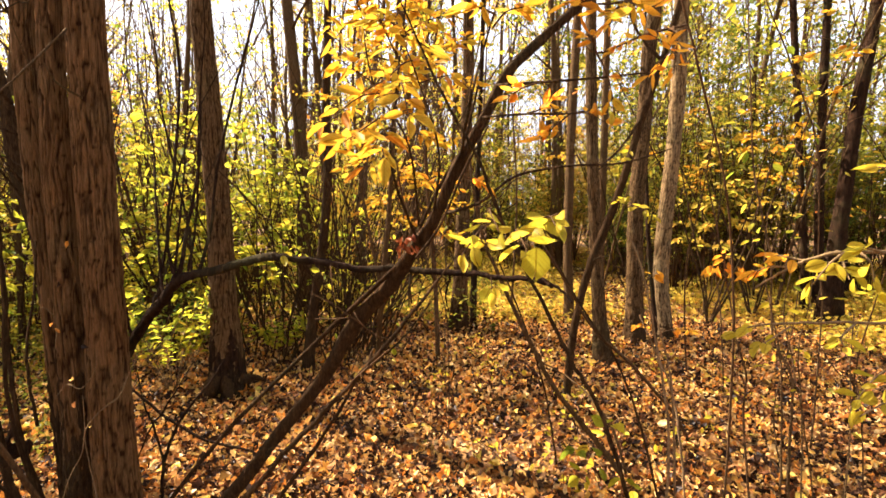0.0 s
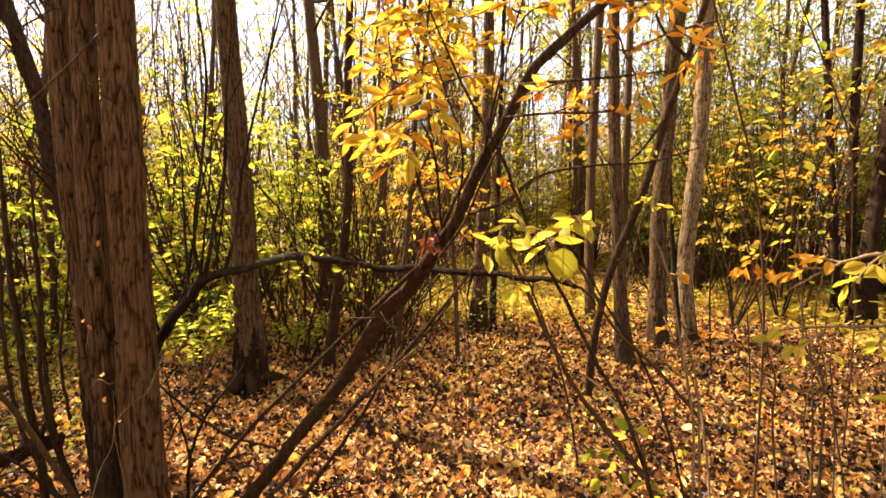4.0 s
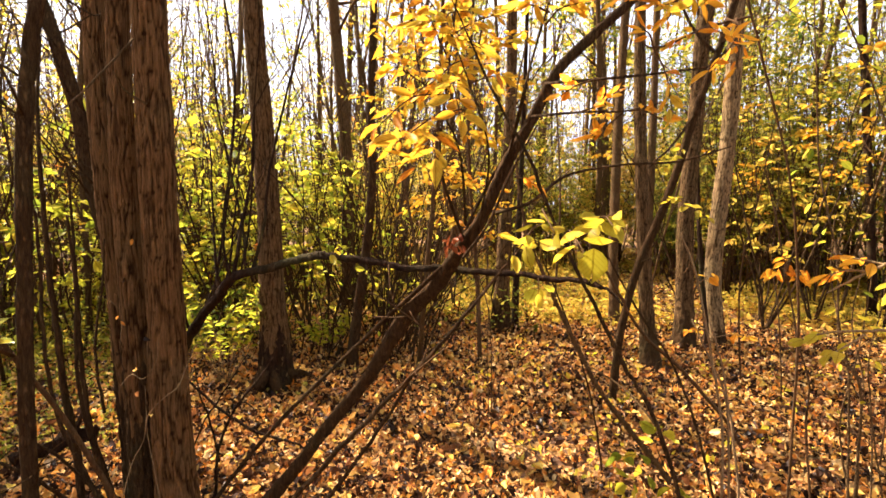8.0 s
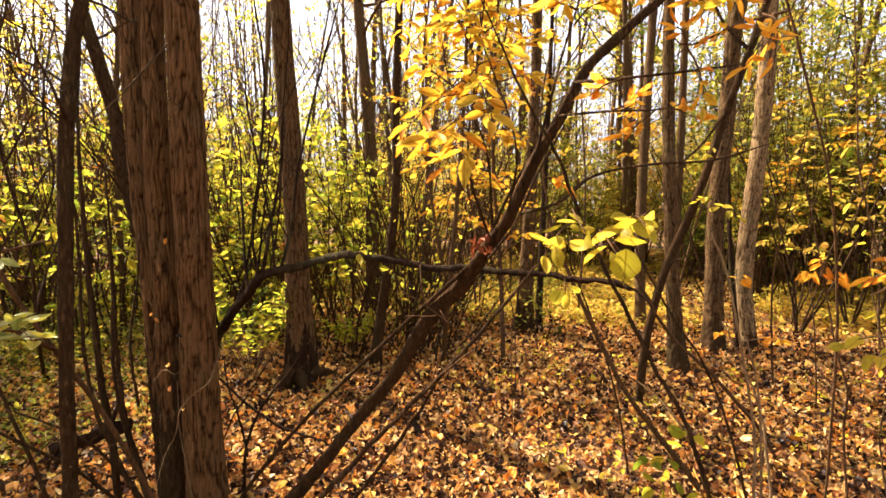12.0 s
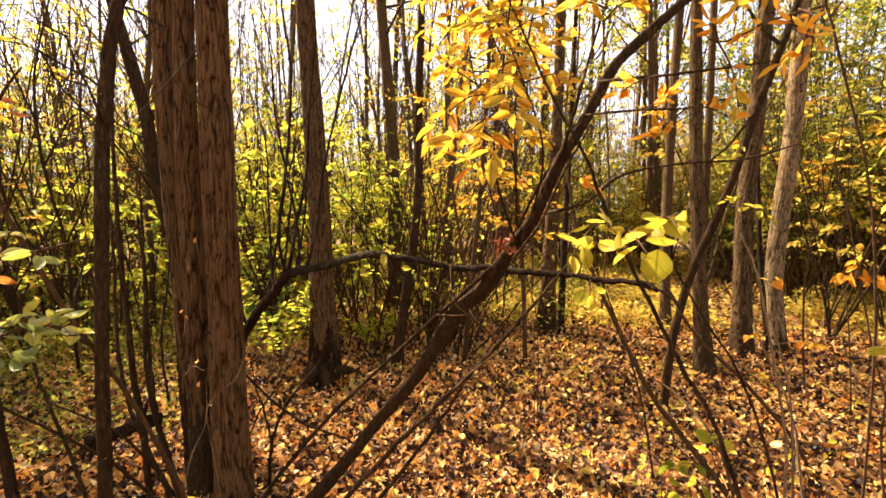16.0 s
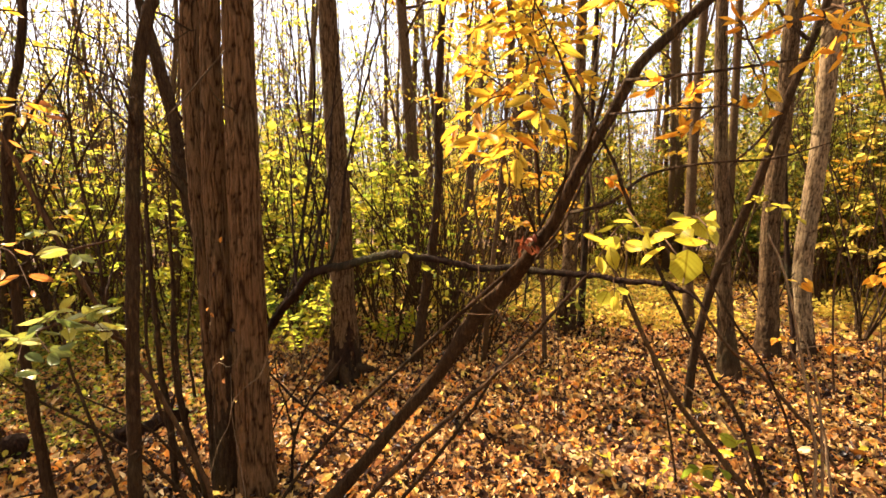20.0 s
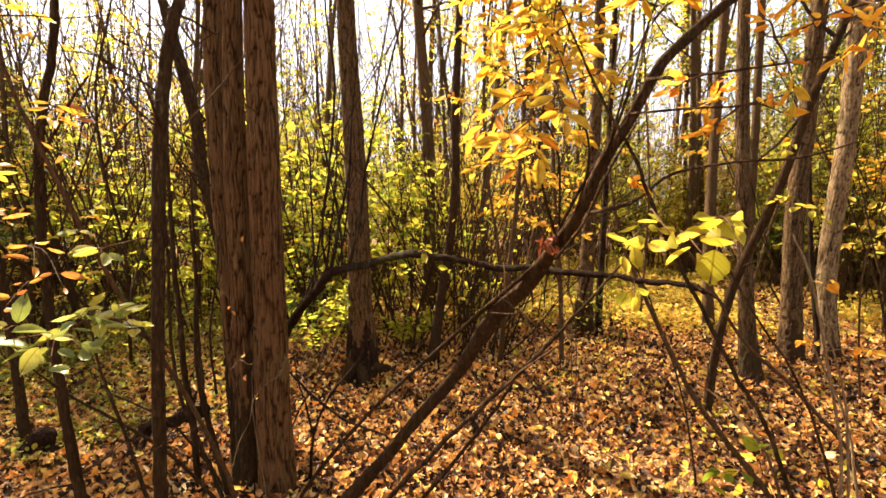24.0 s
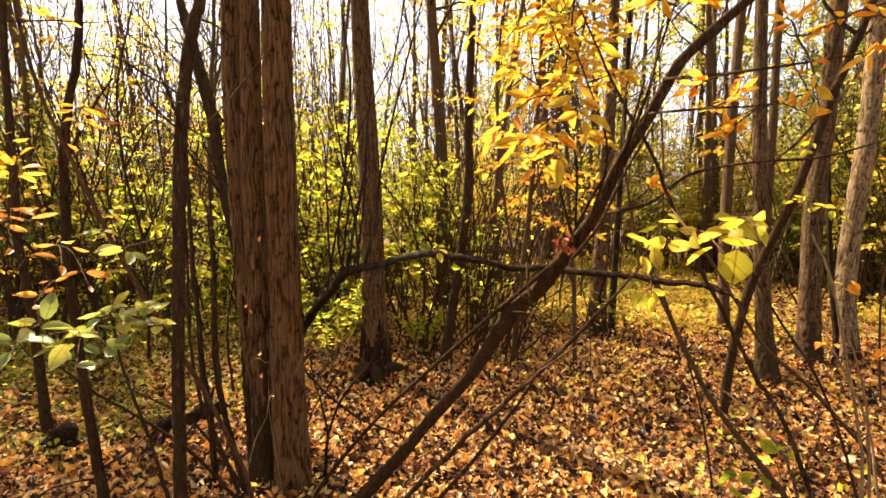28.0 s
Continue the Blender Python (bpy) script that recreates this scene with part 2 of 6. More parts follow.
def part(name, me, mat, parent=None, label="", kind=""):
    ob = new(name, me)
    if not me.materials:
        me.materials.append(mat)
    ob.parent = parent
    return tagged(ob, label=label, kind=kind)


def thing(name, label, category, at=(0, 0, 0), group="", kind=""):
    ob = new(name)
    ob.location = at
    ob.empty_display_size = 0.1
    bpy.context.view_layer.update()
    return tagged(ob, label, category, group, kind)


def glide(points, per=5):
    """Points along a smooth curve through the given ones, each (x, y, z, r)."""
    p = np.array(points, float)
    if len(p) < 2:
        return p
    q = np.vstack([2 * p[0] - p[1], p, 2 * p[-1] - p[-2]])
    out = []
    for i in range(1, len(q) - 2):
        a, b, c, d = q[i - 1], q[i], q[i + 1], q[i + 2]
        for s in np.arange(per) / per:
            out.append(0.5 * (2 * b + (c - a) * s + (2 * a - 5 * b + 4 * c - d) * s**2 + (3 * b - a - 3 * c + d) * s**3))
    out.append(p[-1])
    out = np.array(out)
    out[:, 3] = np.maximum(out[:, 3], 0.0008)
    return out


def tube(path, sides=8, rough=0.0, seed=0, flare=0.0):
    """Verts and faces of a round limb along path, with knobbly sides; flare spreads its foot into root ridges."""
    rng = np.random.default_rng(seed)
    p = np.asarray(path, float)
    d = np.gradient(p[:, :3], axis=0)
    d /= np.linalg.norm(d, axis=1)[:, None] + 1e-9
    up = np.array([0.31, 0.95, 0.05])
    u = np.cross(d, up)
    u /= np.linalg.norm(u, axis=1)[:, None] + 1e-9
    v = np.cross(d, u)
    ang = np.arange(sides) * 2 * np.pi / sides
    r = p[:, 3][:, None] * (1 + rough * rng.normal(0, 1, (len(p), sides)))
    lob = 1 + rough * 1.6 * np.sin(ang * 3 + rng.uniform(0, 6))[None, :]
    r = r * lob
    if flare:
        h = p[:, 2] - p[0, 2]
        f = np.exp(-h / (0.10 + p[0, 3] * 0.9))
        r = r * (1 + f[:, None] * flare * (0.6 + 0.7 * np.abs(np.sin(ang * 2.5 + rng.uniform(0, 6))))[None, :])
    ring = p[:, None, :3] + r[..., None] * (np.cos(ang)[None, :, None] * u[:, None] + np.sin(ang)[None, :, None] * v[:, None])
    verts = np.vstack([ring.reshape(-1, 3), p[0, :3], p[-1, :3] + d[-1] * p[-1, 3]])
    faces, n = [], len(p)
    for i in range(n - 1):
        for k in range(sides):
            k2 = (k + 1) % sides
            faces.append((i * sides + k, i * sides + k2, (i + 1) * sides + k2, (i + 1) * sides + k))
    for k in range(sides):
        k2 = (k + 1) % sides
        faces.append((n * sides, k2, k))
        faces.append((n * sides + 1, (n - 1) * sides + k, (n - 1) * sides + k2))
    return verts, faces


def lattice(rng, u, v, cols, rows):
    """Smooth random values at u (0 to 1, closed round the trunk) and v (0 to 1, along it)."""
    g = rng.normal(0, 1, (rows + 2, cols))
    a, b = u * cols, v * rows
    i, j = np.floor(a).astype(int), np.floor(b).astype(int)
    p, q = a - i, b - j
    p, q = p * p * (3 - 2 * p), q * q * (3 - 2 * q)
    i0, i1 = i % cols, (i + 1) % cols
    return (g[j, i0] * (1 - p) + g[j, i1] * p) * (1 - q) + (g[j + 1, i0] * (1 - p) + g[j + 1, i1] * p) * q


def furrowed(path, sides, seed, top=3.8, step=0.014, depth=0.004, flare=0.0):
    """A near trunk with real relief: long plates parted by furrows, short cross cracks and slow swellings."""
    rng = np.random.default_rng(seed)
    p = np.asarray(path, float)
    z = np.concatenate([np.arange(p[0, 2], min(top, p[-1, 2]), step), np.arange(top, p[-1, 2], 0.35), [p[-1, 2]]])
    p = np.stack([np.interp(z, p[:, 2], p[:, k]) for k in (0, 1)] + [z, np.interp(z, p[:, 2], p[:, 3])], 1)
    ang = np.arange(sides) * 2 * np.pi / sides
    u = np.broadcast_to(ang / (2 * np.pi), (len(p), sides))
    v = np.broadcast_to(((z - z[0]) / (z[-1] - z[0] + 1e-6))[:, None] * 0.999, (len(p), sides))
    round_m, tall_m = 2 * np.pi * p[0, 3], z[-1] - z[0]
    u = u + 0.012 * lattice(rng, u, v, 7, int(tall_m / 0.12))
    plates = np.abs(lattice(rng, u % 1, v, int(round_m / 0.0125), int(tall_m / 0.11)))
    small = np.abs(lattice(rng, u % 1, v, int(round_m / 0.009), int(tall_m / 0.04)))
    cross = lattice(rng, u % 1, v, int(round_m / 0.03), int(tall_m / 0.011))
    swell = lattice(rng, u % 1, v, 5, int(tall_m / 0.22))
    relief = np.minimum(plates, 0.7) + 0.4 * np.minimum(small, 0.7) - 0.7 * np.clip(cross - 1.2, 0, 0.7) - 0.7
    r = p[:, 3][:, None] * (1 + 0.018 * swell) + depth * relief
    if flare:
        f = np.exp(-(z - z[0]) / (0.12 + p[0, 3] * 0.9))[:, None]
        r = r * (1 + f * flare * (0.6 + 0.7 * np.abs(np.sin(ang * 2.5 + rng.uniform(0, 6))))[None, :])
    verts = np.stack([p[:, :1] + r * np.cos(ang), p[:, 1:2] + r * np.sin(ang), np.repeat(z[:, None], sides, 1)], 2).reshape(-1, 3)
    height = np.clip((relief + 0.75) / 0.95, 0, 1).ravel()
    i, k = np.meshgrid(np.arange(len(p) - 1), np.arange(sides), indexing="ij")
    k2 = (k + 1) % sides
    faces = np.stack([i * sides + k, i * sides + k2, (i + 1) * sides + k2, (i + 1) * sides + k], 2).reshape(-1, 4)
    return verts, [tuple(q) for q in faces.tolist()], height


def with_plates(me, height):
    """Stores how far each vertex stands out of the furrows: the colour is paler on plates and darker between them."""
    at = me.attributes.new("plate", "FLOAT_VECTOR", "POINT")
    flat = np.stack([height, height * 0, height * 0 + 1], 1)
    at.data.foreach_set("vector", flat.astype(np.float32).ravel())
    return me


def joined(pieces):
    verts, faces, k = [], [], 0
    for v, f in pieces:
        verts.append(v)
        faces += [tuple(i + k for i in q) for q in f]
        k += len(v)
    return np.vstack(verts), faces


FULL = np.array([(0, 0, 0), (0, 0.5, -0.06), (0, 1, -0.03), (-0.20, 0.22, 0.05), (-0.25, 0.52, 0.05), (-0.13, 0.80, 0.02), (0.20, 0.22, 0.05), (0.25, 0.52, 0.05), (0.13, 0.80, 0.02)])
FULL_F = [(0, 1, 4, 3), (1, 2, 5, 4), (0, 6, 7, 1), (1, 7, 8, 2)]
FINE = np.array([(0, 0, 0), (0, 0.3, -0.05), (0, 0.6, -0.07), (0, 1, -0.04), (-0.13, 0.10, 0.03), (-0.22, 0.30, 0.05), (-0.23, 0.52, 0.06), (-0.125, 0.76, 0.03), (-0.035, 0.91, -0.01), (0.13, 0.10, 0.03), (0.22, 0.30, 0.05), (0.23, 0.52, 0.06), (0.125, 0.76, 0.03), (0.035, 0.91, -0.01)])
FINE_F = [(0, 1, 5, 4), (1, 2, 6, 5), (2, 8, 7, 6), (2, 3, 13, 8), (0, 9, 10, 1), (1, 10, 11, 2), (2, 11, 12, 13)]
LEAN = np.array([(0, 0, 0), (0, 1, -0.03), (-0.22, 0.26, 0.05), (-0.23, 0.62, 0.05), (0.22, 0.26, 0.05), (0.23, 0.62, 0.05)])
LEAN_F = [(0, 1, 3, 2), (0, 4, 5, 1)]


def leaves(at, size, aim=None, droop=0.25, full=False, wide=1.0, seed=0, flat=0.0, curl=0.0, face=None, crumple=0.0):
    """Verts and faces of many leaves at the given places, each turned its own way. flat: how far they lie level."""
    rng = np.random.default_rng(seed)
    at = np.asarray(at, float)
    n = len(at)
    size = np.broadcast_to(size, (n,)) * rng.uniform(0.65, 1.25, n)
    y = rng.normal(0, 1, (n, 3)) if aim is None else np.asarray(aim, float) + rng.normal(0, 0.35, (n, 3))
    y[:, 2] = y[:, 2] * (1 - flat) - droop
    y /= np.linalg.norm(y, axis=1)[:, None] + 1e-9
    z = rng.normal(0, 1 - 0.8 * flat, (n, 3)) + np.array([0, 0, 0.7 + 2.0 * flat])
    if face is not None:
        z = np.array(face) + rng.normal(0, 0.12, (n, 3))
    x = np.cross(y, z)
    x /= np.linalg.norm(x, axis=1)[:, None] + 1e-9
    z = np.cross(x, y)
    form, ff = {0: (LEAN, LEAN_F), 1: (FULL, FULL_F), 2: (FINE, FINE_F)}[int(full)]
    c = form[None] * np.array([wide, 1, 1])[None]
    c = np.repeat(c, n, 0)
    c[..., 0] *= rng.uniform(0.72, 1.18, n)[:, None]
    if crumple:
        c += rng.normal(0, crumple, c.shape) * np.array([0.7, 0.5, 1.0])
        size = size * rng.uniform(0.6, 1.2, n)
    if curl:
        c[..., 2] += curl * rng.uniform(-0.6, 1.0, n)[:, None] * (c[..., 1] - 0.5) ** 2 * 1.6 + curl * rng.uniform(0, 1, n)[:, None] * np.abs(c[..., 0]) * 1.4
    w = at[:, None] + size[:, None, None] * (c[..., :1] * x[:, None] + c[..., 1:2] * y[:, None] + c[..., 2:] * z[:, None])
    k = len(form)
    faces = (np.array(ff)[None] + (np.arange(n) * k)[:, None, None]).reshape(-1, len(ff[0]))
    return w.reshape(-1, 3), [tuple(q) for q in faces.tolist()]


def wander(start, aim, length, r0, r1, steps=6, bend=0.15, rise=0.0, rng=RNG):
    """A limb that sets off from start towards aim and wanders; rise turns it up (or down) on the way."""
    p, d = np.array(start[:3], float), np.array(aim, float)
    d /= np.linalg.norm(d)
    out = []
    for i in range(steps + 1):
        s = i / steps
        out.append((*p, r0 + (r1 - r0) * s))
        d = d + rng.normal(0, bend, 3) + np.array([0, 0, rise])
        d /= np.linalg.norm(d)
        p = p + d * length / steps
    return np.array(out)


def on_path(path, s):
    """The point and the way of a path at the share s of its rows."""
    k = min(max(s, 0), 0.999) * (len(path) - 1)
    i = int(k)
    p = path[i] + (path[i + 1] - path[i]) * (k - i)
    d = path[i + 1][:3] - path[i][:3]
    return p, d / (np.linalg.norm(d) + 1e-9)


def sprig(start, end, r, leaf, pairs, seed=0, wide=1.0, hang=0.35, full=2):
    """A thin shoot with leaves in pairs: returns the wood and the leaves."""
    rng = np.random.default_rng(seed)
    a, b = np.array(start, float), np.array(end, float)
    mid = (a + b) / 2 + rng.normal(0, 0.06, 3) * np.linalg.norm(b - a) + np.array([0, 0, 0.06 * np.linalg.norm(b - a)])
    path = glide([(*a, r), (*mid, r * 0.75), (*b, r * 0.4)], 5)
    wood, at, aim = [tube(path, 5, 0.05, seed)], [], []
    for i in range(pairs):
        p, d = on_path(path, 0.35 + 0.64 * (i + 0.5) / pairs)
        side = np.cross(d, (0, 0, 1)) + rng.normal(0, 0.25, 3)
        side /= np.linalg.norm(side)
        for s in (-1, 1):
            if rng.uniform() < 0.12:
                continue
            way = side * s + d * 0.55 + rng.normal(0, 0.2, 3)
            way /= np.linalg.norm(way)
            q = p[:3] + way * leaf * 0.18
            wood.append(tube(np.array([(*p[:3], r * 0.4), (*q, r * 0.3)]), 3))
            at.append(q), aim.append(way)
    at.append(path[-1][:3]), aim.append(d)
    return wood, leaves(at, leaf, aim, hang, full, wide, seed, 0.2, 0.35)

# ---- ground ----


def lie(x, y):
    """The ground's height: almost level near the path, gently rolling beyond."""
    d = np.hypot(x, y)
    far = np.clip((d - 8) / 40, 0, 1)
    return 0.018 * np.sin(x * 1.7 + 0.4) * np.cos(y * 1.3) + far * 0.5 * np.sin(x * 0.11 + 1) * np.sin(y * 0.09)


def ground_sheet():
    radii = np.concatenate([[0.0], np.geomspace(0.5, 900, 70)])
    turns = 120
    ang = np.arange(turns) * 2 * np.pi / turns
    verts = []
    for r in radii[1:]:
        x, y = r * np.sin(ang), r * np.cos(ang)
        z = np.where(r < 120, lie(x, y), 0.0)
        verts.append(np.stack([x, y, z], 1))
    verts = np.vstack([np.vstack(verts), [[0, 0, 0]]])
    faces, n = [], len(radii) - 1
    for i in range(n - 1):
        for k in range(turns):
            k2 = (k + 1) % turns
            faces.append((i * turns + k, (i + 1) * turns + k, (i + 1) * turns + k2, i * turns + k2))
    faces += [(n * turns, k, (k + 1) % turns) for k in range(turns)]
    ob = new("ground", mesh_of("ground", verts, faces))
    ob.data.materials.append(EARTH)
    return tagged(ob, "dark forest soil under a felt of old brown leaves", "ground", kind="structure")


ground_sheet()


def fan(rng, n, near, far, left=64.0, right=-50.0, power=2.0):
    """n places spread over the sector that the path looks into."""
    a = radians(1) * rng.uniform(right, left, n)
    d = (rng.uniform(near**power, far**power, n)) ** (1 / power)
    return -np.sin(a) * d, np.cos(a) * d


def litter(name, label, n, near, far, size, seed, full, curl, lift, mat=None, left=64.0, right=-50.0):
    rng = np.random.default_rng(seed)
    x, y = fan(rng, n, near, far, left, right)
    clump = np.array([noise.noise((a * 1.1, b * 1.1, 3.0)) for a, b in zip(x, y)])
    keep = clump + rng.uniform(-0.5, 0.5, n) > -0.52
    x, y = x[keep], y[keep]
    at = np.stack([x, y, lie(x, y) + rng.uniform(0.004, lift, len(x))], 1)
    v, f = leaves(at, size, None, 0.0, full, 0.88, seed, 0.42, curl, crumple=0.09)
    v[:, 2] = np.maximum(v[:, 2], lie(v[:, 0], v[:, 1]) + 0.002)
    ob = new(name, mesh_of(name, v, f, False))
    ob.data.materials.append(mat or LITTER)
    return tagged(ob, label, "fallen leaves", kind="stuff")


litter("fallen_leaves", "deep litter of brown, tan, orange and yellow fallen leaves", 90000, 1.6, 7.5, 0.053, 3, True, 1.5, 0.06)
litter("fallen_leaves", "larger curled tan and orange leaves on the litter", 13000, 1.6, 7.5, 0.076, 8, True, 1.2, 0.055)
litter("fallen_leaves", "brown and tan fallen leaves under the trees beyond the clearing", 55000, 7.0, 17.0, 0.07, 4, False, 1.6, 0.06)
litter("fallen_leaves", "golden yellow fallen leaves beneath the pale trunks", 30000, 7.2, 18.0, 0.08, 9, False, 1.6, 0.09, GOLD_LITTER, 22, -50)
litter("fallen_leaves", "brown and orange fallen leaves beside and behind the viewpoint", 34000, 0.3, 9.0, 0.07, 14, False, 1.6, 0.05, LITTER, 310, 64)
litter("fallen_leaves", "brown and tan fallen leaves at the viewpoint's foot", 6000, 0.1, 1.7, 0.055, 15, True, 1.5, 0.05, LITTER, 64, -50)


def herbs(name, label, n, near, far, left, right, mat, size, tall, seed):
    """A low, loose layer of seedlings and herbs: short stalks with a few leaves each."""
    rng = np.random.default_rng(seed)
    x, y = fan(rng, n, near, far, left, right)
    keep = np.array([noise.noise((a * 0.45, b * 0.45, seed)) for a, b in zip(x, y)]) > -0.2
    x, y = x[keep], y[keep]
    h = rng.uniform(0.35, 1.0, len(x)) * tall
    at = np.stack([x, y, lie(x, y)], 1)
    stalks = [tube(np.array([(*p, 0.003), (p[0] + rng.normal(0, 0.05), p[1] + rng.normal(0, 0.05), p[2] + hh, 0.0015)]), 3) for p, hh in zip(at, h)]
    k = 9
    pts = np.repeat(at, k, 0) + np.stack([rng.normal(0, 0.085, len(x) * k), rng.normal(0, 0.085, len(x) * k), np.repeat(h, k) * rng.uniform(0.35, 1.05, len(x) * k)], 1)
    base = thing(name, label, "undergrowth", kind="stuff")
    part("brushwood", mesh_of("brushwood", *joined(stalks)), BARK_TWIG, base, kind="stuff")
    part("foliage", mesh_of("foliage", *leaves(pts, size, None, 0.15, False, 1.2, seed, 0.5), smooth=False), mat, base, kind="stuff")
    return base


herbs("undergrowth", "low yellow-green seedlings and herbs on the forest floor", 5200, 6.6, 15, 14, -50, YELLOW, 0.075, 0.26, 5)
herbs("undergrowth", "pale green herbs and seedlings among fallen leaves", 2400, 5.6, 13, 66, 22, OLIVE, 0.06, 0.28, 6)

herbs("undergrowth", "low pale green seedlings scattered over fallen leaves", 1500, 3.9, 8.5, 68, 33, OLIVE, 0.045, 0.14, 7)

herbs("undergrowth", "knee-high yellow-green herbs in front of the thicket", 900, 5.8, 11, 54, -6, OLIVE, 0.065, 0.62, 12)
herbs("undergrowth", "few yellow-green seedlings standing in fallen leaves", 36, 2.7, 5.5, 2, -34, LEMON, 0.05, 0.22, 13)
# ---- trees near the path ----


def grow_on(points, height, lean=0.5, tip=0.35, rng=RNG):
    """Carries a trunk on from its last point up to the given height, thinning."""
    p = np.array(points, float)
    d = p[-1][:3] - p[-2][:3]
    d /= np.linalg.norm(d)
    out, q = [tuple(v) for v in p], p[-1].copy()
    steps = 5
    rise = (height - q[2]) / steps
    for i in range(steps):
        d = d * lean + np.array([0, 0, 1]) * (1 - lean) + rng.normal(0, 0.035, 3)
        d /= np.linalg.norm(d)
        q = q.copy()
        q[:3] += d * rise / max(d[2], 0.3)
        q[3] = p[-1][3] * (1 + (tip - 1) * (i + 1) / steps)
        out.append(tuple(q))
    return out


def clustered(spots, n, rng, wide=0.14, each=13):
    """Places for n leaves, gathered in small flat sprays round the given spots."""
    k = max(1, n // each)
    mid = spots[rng.integers(0, len(spots), k)] + rng.normal(0, wide, (k, 3))
    turn = rng.uniform(0, 2 * np.pi, k)
    way = np.stack([np.cos(turn), np.sin(turn), rng.normal(-0.15, 0.3, k)], 1)
    side = np.stack([-np.sin(turn), np.cos(turn), rng.normal(0, 0.25, k)], 1)
    long = np.repeat(rng.uniform(0.12, 0.30, k), each)[:, None]
    at = np.repeat(mid, each, 0) + np.repeat(way, each, 0) * rng.uniform(-1, 1, (k * each, 1)) * long
    return at + np.repeat(side, each, 0) * rng.normal(0, 0.055, (k * each, 1)) + rng.normal(0, 0.012, (k * each, 3))


def crown_on(parent, path, low, limbs, n_leaves, mat, bark_mat, spread=2.2, leaf=0.09, seed=0, twigs=4):
    """Limbs with twigs on the upper trunk, each limb a part, and a loose crown of leaves."""
    rng = np.random.default_rng(seed)
    spots, top = [], path[-1][2]
    ks = [i for i in range(len(path)) if path[i][2] > low]
    if not ks:
        return
    for _ in range(limbs):
        i = ks[int(rng.uniform(0, len(ks)))]
        p = path[i]
        s = (p[2] - low) / max(top - low, 0.1)
        a = rng.uniform(0, 2 * np.pi)
        long = spread * (1.15 - 0.75 * s) * rng.uniform(0.6, 1.15)
        limb = wander(p, (np.cos(a), np.sin(a), rng.uniform(0.3, 1.1)), long, p[3] * 0.34, 0.005, 7, 0.13, 0.06, rng)
        pieces = [tube(limb, 4, 0.05, seed)]
        for _ in range(twigs):
            q, d = on_path(limb, rng.uniform(0.25, 0.98))
            tw = wander(q, d + rng.normal(0, 0.7, 3), long * rng.uniform(0.2, 0.5), q[3] * 0.5, 0.0025, 3, 0.16, 0.03, rng)
            pieces.append(tube(tw, 3))
            spots.append(tw[1:])
        spots.append(limb[3:])
        part("branch", mesh_of("branch", *joined(pieces)), bark_mat, parent)
    if n_leaves:
        spots = np.vstack(spots)[:, :3]
        at = clustered(spots, n_leaves, rng)
        part("crown", mesh_of("crown", *leaves(at, leaf, None, 0.3, False, 1.05, seed, 0.5), smooth=False), mat, parent)


def shade_sleeve(verts, sides, tall, seed):
    """A dark sleeve round a trunk's foot, shade put into colour, with a ragged upper edge that runs out into the bark.
    """
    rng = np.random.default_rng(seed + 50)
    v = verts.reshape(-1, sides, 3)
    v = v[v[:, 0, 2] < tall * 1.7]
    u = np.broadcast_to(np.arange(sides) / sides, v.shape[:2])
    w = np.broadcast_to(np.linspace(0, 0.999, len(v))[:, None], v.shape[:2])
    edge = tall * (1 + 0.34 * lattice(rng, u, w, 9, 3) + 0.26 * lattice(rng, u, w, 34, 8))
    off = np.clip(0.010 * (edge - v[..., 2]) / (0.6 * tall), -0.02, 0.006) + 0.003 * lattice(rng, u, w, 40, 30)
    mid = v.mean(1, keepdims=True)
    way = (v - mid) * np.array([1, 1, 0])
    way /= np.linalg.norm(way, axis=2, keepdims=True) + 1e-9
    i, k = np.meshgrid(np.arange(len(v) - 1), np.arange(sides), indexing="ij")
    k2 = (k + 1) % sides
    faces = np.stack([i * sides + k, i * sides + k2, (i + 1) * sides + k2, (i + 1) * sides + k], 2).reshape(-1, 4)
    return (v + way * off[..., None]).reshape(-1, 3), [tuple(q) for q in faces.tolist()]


def tree(name, label, stems, mat, height=11.0, crown=GOLD, limbs=7, n_leaves=500, flare=0.5, seed=0, low=4.5, sides=14, spread=2.2, group="", rough=0.025, relief=0.0, sleeve_tops=()):
    """A tree of one or more trunks; each stem is a short row of (x, y, z, radius) from its foot up."""
    rng = np.random.default_rng(seed)
    base = thing(name, label, "tree", group=group)
    for k, st in enumerate(stems):
        st = list(st)
        path = glide(grow_on(st, height * rng.uniform(0.9, 1.08), rng=rng), 7)
        path[0][2] = -0.04
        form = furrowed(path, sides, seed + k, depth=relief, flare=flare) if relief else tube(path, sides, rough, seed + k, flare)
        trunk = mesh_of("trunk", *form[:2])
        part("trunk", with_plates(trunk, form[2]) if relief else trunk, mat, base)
        if k < len(sleeve_tops) and sleeve_tops[k]:
            # the sleeve colours shade into the foot; the darkest also stands for blackened bark
            part("root_collar", mesh_of("root_collar", *shade_sleeve(form[0], sides, sleeve_tops[k], seed + k)), BARK_DARK if seed == 23 else BARK_BROWN, base, "dark sleeve of shade and stain round the foot")
        crown_on(base, path, low, limbs, int(n_leaves * 0.7), crown, BARK_TWIG, spread, 0.09, seed + k)
    if seed in (24, 26, 28, 29, 31, 35):
        spurs(base, path, 6, 0.7, 4.2, 0.55, BARK_TWIG, seed + 700)
    return base


